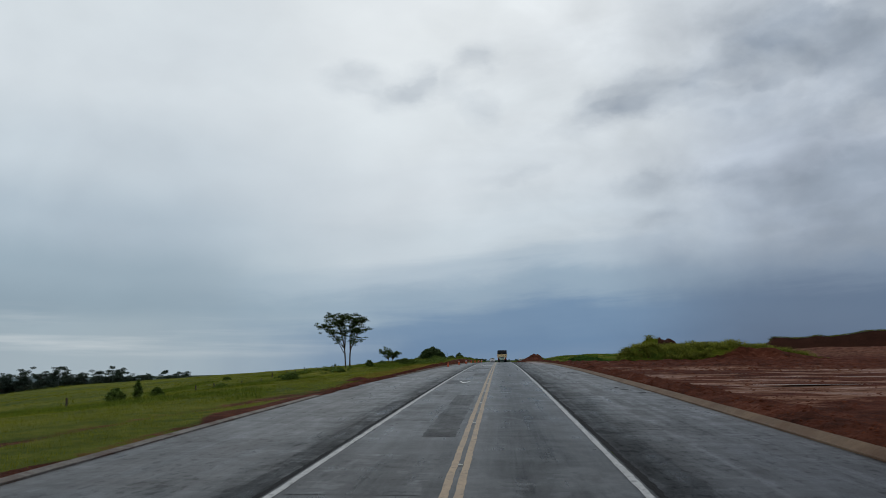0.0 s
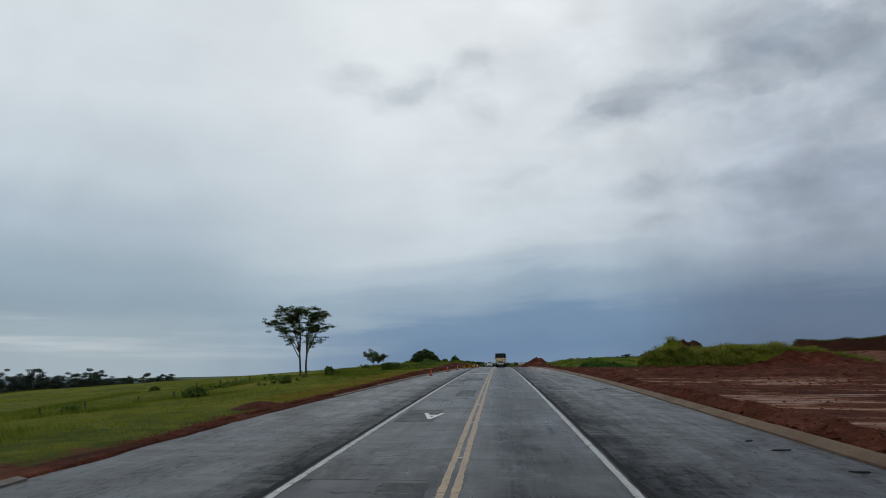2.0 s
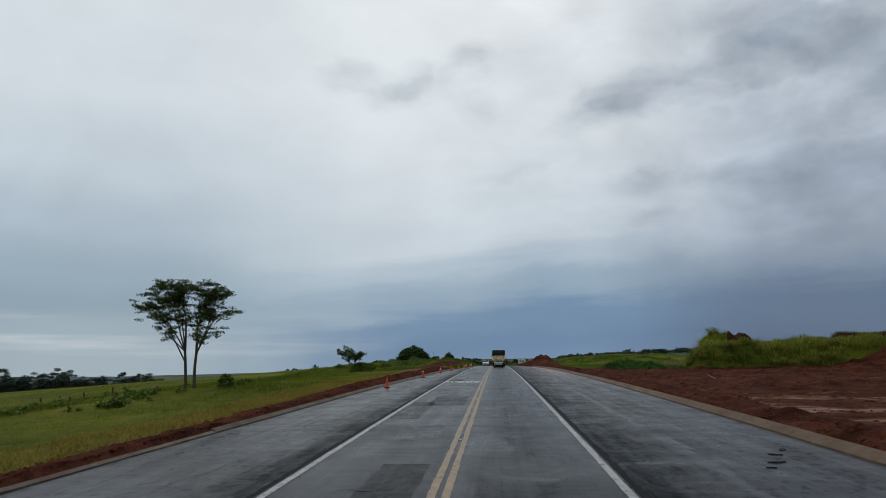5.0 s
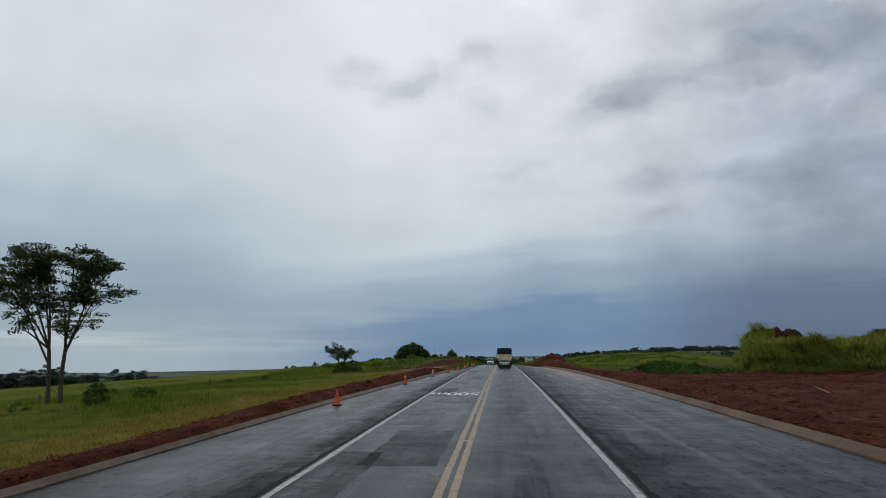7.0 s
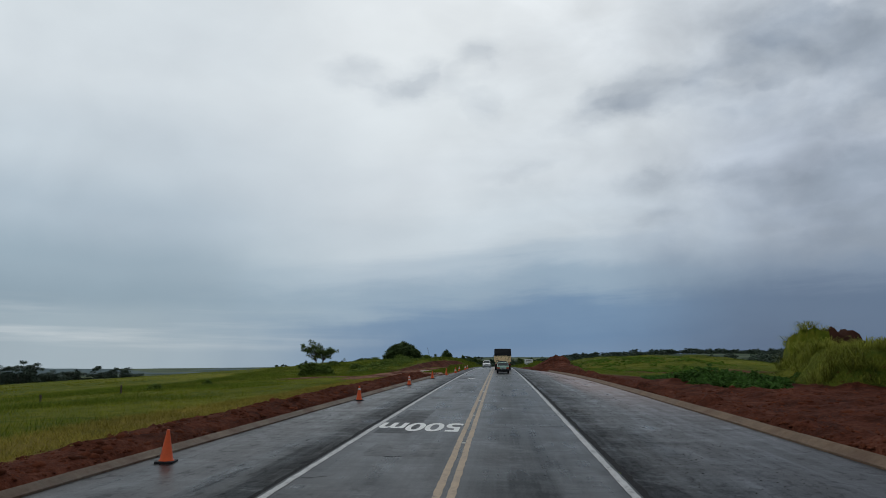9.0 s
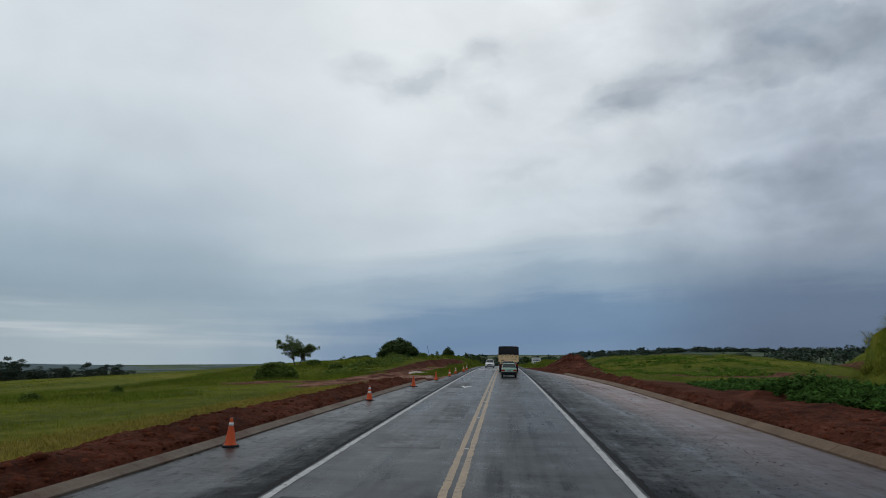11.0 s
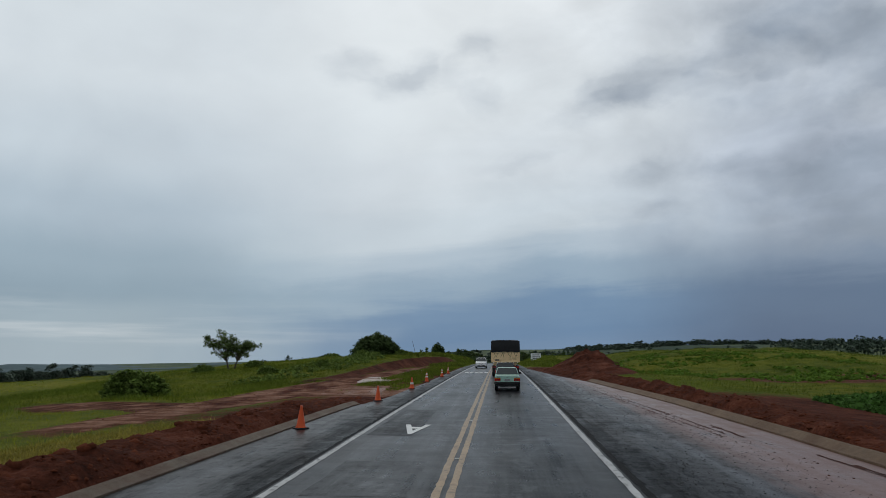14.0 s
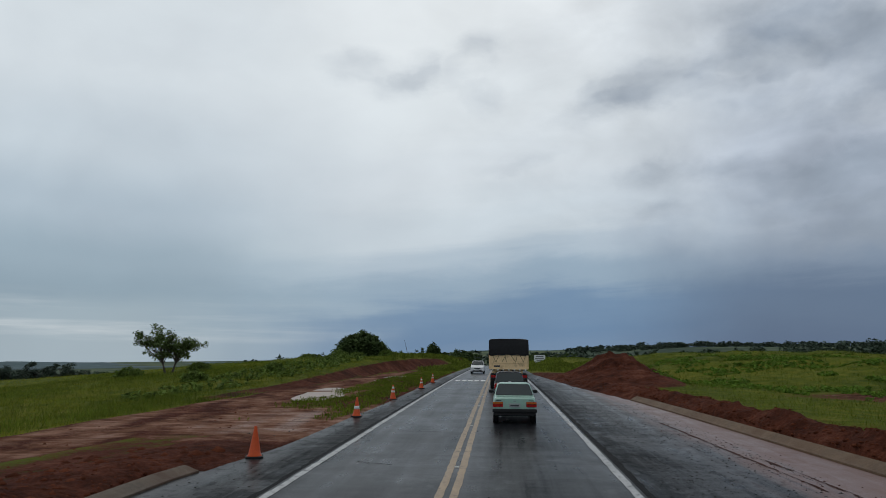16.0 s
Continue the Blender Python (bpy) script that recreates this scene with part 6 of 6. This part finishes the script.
def car(m, label, body_mat, spec, rear=True):
    """A small car whose rear bumper is at y = 0 and which faces +y."""
    root = thing("car", m, label, "car", "cars on the road")
    W = spec["half"]
    bm = loft([ring(y, h * W, lo, hi) for y, h, lo, hi in spec["body"]])
    part("body", bm, body_mat, root, smooth=False)
    y0, y1, y2, y3, zb0, zb1, zt = spec["cabin"]          # rear glass foot, roof rear, roof front, windscreen foot
    wb, wt = W * 0.93, W * 0.72

    def arch(y, half, z, lo):
        return [(half, y, lo), (half * 0.985, y, lo + (z - lo) * 0.6), (half * 0.93, y, z - 0.05), (half * 0.78, y, z), (-half * 0.78, y, z), (-half * 0.93, y, z - 0.05), (-half * 0.985, y, lo + (z - lo) * 0.6), (-half, y, lo)]
    secs = [[(a * wb / wb, y0, zb0 - 0.02) for a in (wb, wb * 0.985, wb * 0.93, wb * 0.78, -wb * 0.78, -wb * 0.93, -wb * 0.985, -wb)]]
    lean = (wb + wt) / 2
    for i, (y, z) in enumerate(((y1, zt - 0.02), ((y1 + y2) / 2, zt), (y2, zt - 0.02))):
        lo = zb0 + (zb1 - zb0) * (y - y0) / (y3 - y0)
        secs.append([(wb, y, lo), (wb * 0.94, y, lo + (z - lo) * 0.5), (wt + 0.05, y, z - 0.06), (wt - 0.06, y, z), (-wt + 0.06, y, z), (-wt - 0.05, y, z - 0.06), (-wb * 0.94, y, lo + (z - lo) * 0.5), (-wb, y, lo)])
    secs.append([(a, y3, zb1 - 0.02) for a in (wb, wb * 0.985, wb * 0.93, wb * 0.78, -wb * 0.78, -wb * 0.93, -wb * 0.985, -wb)])
    part("cabin", loft(secs), body_mat, root)

    def lerp(a, b, t):
        return tuple(p + (q - p) * t for p, q in zip(a, b))
    # screens lie on the sloped ends of the cabin
    for nm, ya, za, yb, zb, sgn in (("rear_window", y0, zb0, y1, zt - 0.02, 1), ("windscreen", y3, zb1, y2, zt - 0.02, -1)):
        a, b = (-wb * 0.97 * sgn, ya, za), (wb * 0.97 * sgn, ya, za)
        c, d = (wt * 0.98 * sgn, yb, zb), (-wt * 0.98 * sgn, yb, zb)
        a, d = lerp(a, d, 0.06), lerp(a, d, 0.92)
        b, c = lerp(b, c, 0.06), lerp(b, c, 0.92)
        bm = panel((a, b, c, d), 0.016)
        part(nm, bm, M_GLASS, root, "dark tinted glass")
    for sgn in (-1, 1):
        mid = (y1 + y2) / 2
        for ya, yb, ta, tb in ((y0 + 0.34, mid - 0.04, y1 + 0.10, mid - 0.04), (mid + 0.04, y3 - 0.22, mid + 0.04, y2 - 0.02)):
            def side(y, t):
                lo = zb0 + (zb1 - zb0) * (y - y0) / (y3 - y0)
                k = 0.12 + 0.72 * t
                return (sgn * (wb + (wt + 0.05 - wb) * k + 0.004), y, lo + (zt - 0.06 - lo) * k)
            q = [side(ya, 0), side(yb, 0), side(tb, 1), side(ta, 1)]
            part("side_window", panel(q if sgn > 0 else q[::-1], 0.010), M_GLASS, root, "dark tinted glass")
        bm = bmesh.new()
        box(bm, (0.20, 0.09, 0.12), (sgn * (wb + 0.13), y3 - 0.42, zb1 + 0.07), 0.03)
        part("mirror", bm, M_TRIM, root, "black door mirror")
    for y in spec["axles"]:
        for sgn in (-1, 1):
            wheel(root, sgn * (W - 0.11), y, 0.285, 0.165)
            bm = bmesh.new()
            lathe(bm, [(0.345, -0.006), (0.345, 0.006)], 24)
            bmesh.ops.rotate(bm, verts=bm.verts[:], matrix=Matrix.Rotation(radians(90), 3, "Y"))
            bmesh.ops.translate(bm, verts=bm.verts[:], vec=(sgn * (W - 0.015), y, 0.30))
            part("wheel_arch", bm, M_TRIM, root, "dark wheel arch")
    return root


SEDAN = dict(half=0.765, body=[(0.02, 0.93, 0.36, 0.88), (0.10, 0.97, 0.30, 0.925), (0.70, 1.0, 0.22, 0.94), (2.0, 1.0, 0.20, 0.93), (3.0, 0.99, 0.20, 0.92), (3.75, 0.96, 0.24, 0.82), (4.02, 0.92, 0.32, 0.74)],
             cabin=(0.78, 1.32, 2.35, 2.98, 0.93, 0.92, 1.37), axles=(0.78, 3.20))
gcar = car(pose(1.54, 188.5, float(road_z(189)), 0.02, 0, 0), "pale metallic green old saloon car on wet asphalt", M_GREEN, SEDAN)
blocks("bumper", gcar, M_TRIM, [((1.55, 0.14, 0.12), (0, -0.02, 0.475))], "black plastic bumper", 0.03)
blocks("rear_panel", gcar, M_TRIM, [((1.46, 0.05, 0.10), (0, 0.0, 0.36))], "dark lower panel")
blocks("tail_lamp", gcar, M_RED, [((0.36, 0.05, 0.175), (s * 0.585, 0.008, 0.685)) for s in (-1, 1)], "red tail lamp", 0.015)
for lamp, s in zip([o for o in gcar.children if o.name.startswith("tail_lamp")], (-1, 1)):
    blocks("indicator", lamp, M_AMBER, [((0.34, 0.012, 0.055), (s * 0.585, -0.022, 0.735))], "amber indicator lens", 0.003)
    blocks("lamp_rib", lamp, M_TRIM, [((0.355, 0.010, 0.012), (s * 0.585, -0.024, 0.70)), ((0.012, 0.010, 0.17), (s * 0.50, -0.024, 0.685))], "", 0.002)
blocks("number_plate", gcar, M_PLATE, [((0.40, 0.014, 0.13), (0, -0.004, 0.655))], "grey plate", 0.004)
plate = [o for o in gcar.children if o.name.startswith("number_plate")][0]
blocks("plate_bar", plate, M_BAR, [((0.30, 0.006, 0.05), (0, -0.014, 0.65))], "dark bar", 0.001)
blocks("boot_trim", gcar, M_TRIM, [((0.20, 0.014, 0.02), (-0.56, 0.004, 0.815)), ((0.17, 0.014, 0.02), (0.58, 0.004, 0.815))], "small dark badge", 0.003)
blocks("boot_lid", gcar, M_GREEN, [((1.22, 0.52, 0.02), (0, 0.41, 0.945))], "", 0.008)
blocks("handle", gcar, M_STEEL, [((0.10, 0.02, 0.03), (0, -0.004, 0.80))], "small chrome lock", 0.005)
bm = bmesh.new()
lathe(bm, [(0.025, 0), (0.025, 0.25)], 10)
bmesh.ops.rotate(bm, verts=bm.verts[:], matrix=Matrix.Rotation(radians(-90), 3, "X"))
bmesh.ops.translate(bm, verts=bm.verts[:], vec=(-0.5, -0.02, 0.27))
part("exhaust_pipe", bm, M_STEEL, gcar)

HATCH = dict(half=0.80, body=[(0.03, 0.93, 0.34, 0.88), (0.14, 0.97, 0.26, 0.93), (0.70, 1.0, 0.20, 0.95), (2.0, 1.0, 0.18, 0.95), (2.9, 0.99, 0.18, 0.94), (3.55, 0.96, 0.22, 0.82), (3.82, 0.90, 0.30, 0.72)],
             cabin=(0.22, 0.62, 2.0, 2.75, 0.92, 0.94, 1.46), axles=(0.62, 3.02))
dcar = car(pose(1.52, 198.9, float(road_z(199)), 0.02, 0, 0), "dark blue-black hatchback car on wet asphalt", M_DARK, HATCH)
blocks("bumper", dcar, M_DARK, [((1.60, 0.20, 0.24), (0, -0.02, 0.42))], "", 0.05)
blocks("tail_lamp", dcar, M_RED, [((0.24, 0.07, 0.26), (s * 0.64, 0.05, 0.76)) for s in (-1, 1)], "red tail lamp", 0.03)
blocks("number_plate", dcar, M_PLATE, [((0.40, 0.014, 0.13), (0, 0.035, 0.70))], "grey plate", 0.004)
blocks("wiper", dcar, M_TRIM, [((0.34, 0.02, 0.02), (0.05, 0.22, 0.985))], "", 0.004)
blocks("brake_lamp", dcar, M_CLEAR, [((0.13, 0.03, 0.05), (0.0, 0.16, 0.965))], "small pale badge", 0.006)

wcar = car(pose(-1.52, 245.4, float(road_z(243)), -0.02, 0, 180), "white small car facing the camera on wet asphalt", M_WHITECAR, HATCH)
blocks("bumper", wcar, M_WHITECAR, [((1.56, 0.22, 0.24), (0, 3.80, 0.42))], "", 0.05)
blocks("grille", wcar, M_TRIM, [((0.70, 0.05, 0.09), (0, 3.82, 0.62)), ((1.0, 0.05, 0.10), (0, 3.905, 0.40))], "black grille", 0.01)
blocks("headlamp", wcar, M_CLEAR, [((0.30, 0.12, 0.15), (s * 0.56, 3.76, 0.64)) for s in (-1, 1)], "clear headlamp", 0.03)
blocks("number_plate", wcar, M_PLATE, [((0.40, 0.014, 0.13), (0, 3.925, 0.44))], "grey plate", 0.004)


def tipper(m):
    """A loaded lorry seen from behind, its rear at y = 0: tailgate, tarpaulin hump, chassis, axles and cab."""
    root = thing("lorry", m, "cream tipper lorry with load under black tarpaulin", "lorry")
    hw, L = 1.26, 8.2
    z0, z1 = 1.32, 2.36
    for s in (-1, 1):
        bm = bmesh.new()
        box(bm, (0.05, L, z1 - z0), (s * (hw - 0.025), L / 2, (z0 + z1) / 2), 0.01)
        side = part("side_panel", bm, M_CREAM, root)
        for k in range(8):
            bm = bmesh.new()
            box(bm, (0.06, 0.10, z1 - z0), (s * (hw + 0.025), 0.4 + k * 1.05, (z0 + z1) / 2), 0.01)
            part("rib", bm, M_CREAM, side)
    bm = bmesh.new()
    box(bm, (2 * hw, 0.06, z1 - z0 + 0.04), (0, 0.0, (z0 + z1) / 2), 0.012)
    gate = part("tailgate", bm, M_CREAM, root, "dirty cream tailgate")
    for s in (-1, 0, 1):
        bm = bmesh.new()
        box(bm, (0.10, 0.05, z1 - z0), (s * (hw - 0.06), -0.05, (z0 + z1) / 2), 0.012)
        if s:
            part("post", bm, M_CREAM, gate)
        else:
            bm.free()
    for dz in (0.03, 0.42):
        bm = bmesh.new()
        box(bm, (2 * hw - 0.2, 0.035, 0.08), (0, -0.045, z0 + dz), 0.01)
        part("rail", bm, M_CREAM, gate)
    bm = bmesh.new()
    box(bm, (0.42, 0.012, 0.11), (-0.78, -0.045, z0 + 0.20), 0.003)
    part("plate_bar", bm, M_BAR, gate, "dark bar")
    for k in range(7):
        bm = bmesh.new()
        lathe(bm, [(0.055, 0), (0.06, 0.02), (0.03, 0.05)], 12)
        bmesh.ops.rotate(bm, verts=bm.verts[:], matrix=Matrix.Rotation(radians(90), 3, "X"))
        bmesh.ops.translate(bm, verts=bm.verts[:], vec=(-1.08 + 0.36 * k, -0.03, z0 - 0.04))
        part("hinge", bm, M_REFLECT, gate, "pale round marker")
    bm = bmesh.new()
    box(bm, (2 * hw - 0.1, L - 0.1, 0.08), (0, L / 2, z0 - 0.03), 0.01)
    part("floor", bm, M_CHASSIS, root)
    # tarpaulin: sagging sheet drawn over a hump of load and hanging over the tailgate's top
    rows, cols = 26, 16
    v, f = [], []
    for i in range(rows):
        t = i / (rows - 1)
        y = -0.09 + t * (L + 0.15)
        for j in range(cols + 1):
            s = j / cols * 2 - 1
            a = abs(s)
            x = s * (hw + 0.05) if a < 0.8 else math.copysign(hw + 0.05, s)
            top = 3.30 + 0.05 * math.sin(i * 1.3) * (i > 1) + 0.035 * noise.noise((s * 3, y * 0.8, 1))
            if a < 0.8:
                x = s / 0.8 * (hw + 0.04)
                z = top - 0.05 * (s / 0.8) ** 2
            else:
                z = top - 0.05 - (a - 0.8) / 0.2 * (top - 0.05 - 2.28)
                x += math.copysign(0.02 * noise.noise((y * 2, z * 2, 4)), s)
            v.append((x, y, z))
    k = cols + 1
    for i in range(rows - 1):
        for j in range(cols):
            f.append((i * k + j, i * k + j + 1, (i + 1) * k + j + 1, (i + 1) * k + j))
    n0 = len(v)
    for h in range(8):
        t = h / 7
        for j in range(cols + 1):
            s = j / cols * 2 - 1
            xx = max(-1, min(1, s / 0.8)) * (hw + 0.04)
            z = 3.27 - 0.05 * min(1, abs(s / 0.8)) ** 2 - t * (3.22 - 2.20 - 0.03 * math.sin(j * 1.9))
            v.append((xx, -0.09 - 0.05 * math.sin(t * math.pi) - 0.02 * noise.noise((xx * 3, z * 2, 7)), z))
    for h in range(7):
        for j in range(cols):
            f.append((n0 + h * k + j + 1, n0 + h * k + j, n0 + (h + 1) * k + j, n0 + (h + 1) * k + j + 1))
    mesh_object("tarpaulin", v, f, M_TARP, root, "black tarpaulin drawn over the load")
    # ropes that tie the sheet down over the tailgate
    for a, b in ((-1.05, -0.85), (-0.65, -0.85), (-0.25, -0.15), (0.15, 0.45), (0.55, 0.45), (0.75, 0.95), (1.1, 0.95), (-0.2, -0.45)):
        vv, ff = tube([(a, -0.06, 2.22), ((a + b) / 2, -0.07, 2.0), (b, -0.06, 1.78)], [0.014] * 3, 6)
        mesh_object("rope", vv, ff, M_ROPE, gate)
    # chassis, axles, lamps
    for s in (-1, 1):
        bm = bmesh.new()
        box(bm, (0.10, L + 1.2, 0.24), (s * 0.42, L / 2 + 0.7, 1.10), 0.01)
        part("chassis_rail", bm, M_CHASSIS, root)
    bm = bmesh.new()
    box(bm, (2.35, 0.12, 0.16), (0, 0.12, 0.62), 0.02)
    part("under_bar", bm, M_CHASSIS, root)
    for s in (-1, 1):
        bm = bmesh.new()
        box(bm, (0.40, 0.05, 0.15), (s * 0.98, 0.04, 0.86), 0.01)
        lamp = part("tail_lamp", bm, M_RED, root, "red tail lamp")
        bm = bmesh.new()
        box(bm, (0.52, 0.02, 0.50), (s * 0.96, 0.35, 0.72), 0.008)
        part("mud_flap", bm, M_TRIM, root, "black mud flap")
    for y in (1.15, 2.45):
        bm = bmesh.new()
        box(bm, (1.6, 0.18, 0.18), (0, y, 0.50), 0.03)
        part("axle", bm, M_CHASSIS, root)
        for x in (-1.10, -0.80, 0.80, 1.10):
            wheel(root, x, y, 0.50, 0.27)
    for x in (-1.05, 1.05):
        wheel(root, x, 9.4, 0.50, 0.29)
    # cab
    bm = loft([[(a, y, b) for a, b in ((1.2, 0.75), (1.22, 1.6), (1.16, h), (-1.16, h), (-1.22, 1.6), (-1.2, 0.75))] for y, h in ((8.75, 2.75), (9.3, 2.85), (10.3, 2.82), (10.75, 2.5), (10.85, 1.5))])
    part("cab", bm, M_CREAM, root)
    part("cab_window", panel(((-0.9, 8.74, 1.9), (0.9, 8.74, 1.9), (0.85, 8.74, 2.5), (-0.85, 8.74, 2.5)), 0.02), M_GLASS, root)
    for s in (-1, 1):
        bm = bmesh.new()
        box(bm, (0.22, 0.10, 0.40), (s * 1.40, 10.2, 2.15), 0.03)
        part("mirror", bm, M_TRIM, root, "black door mirror")
    return root


tipper(pose(1.64, 209.0, float(road_z(211)), 0, 0, 0))
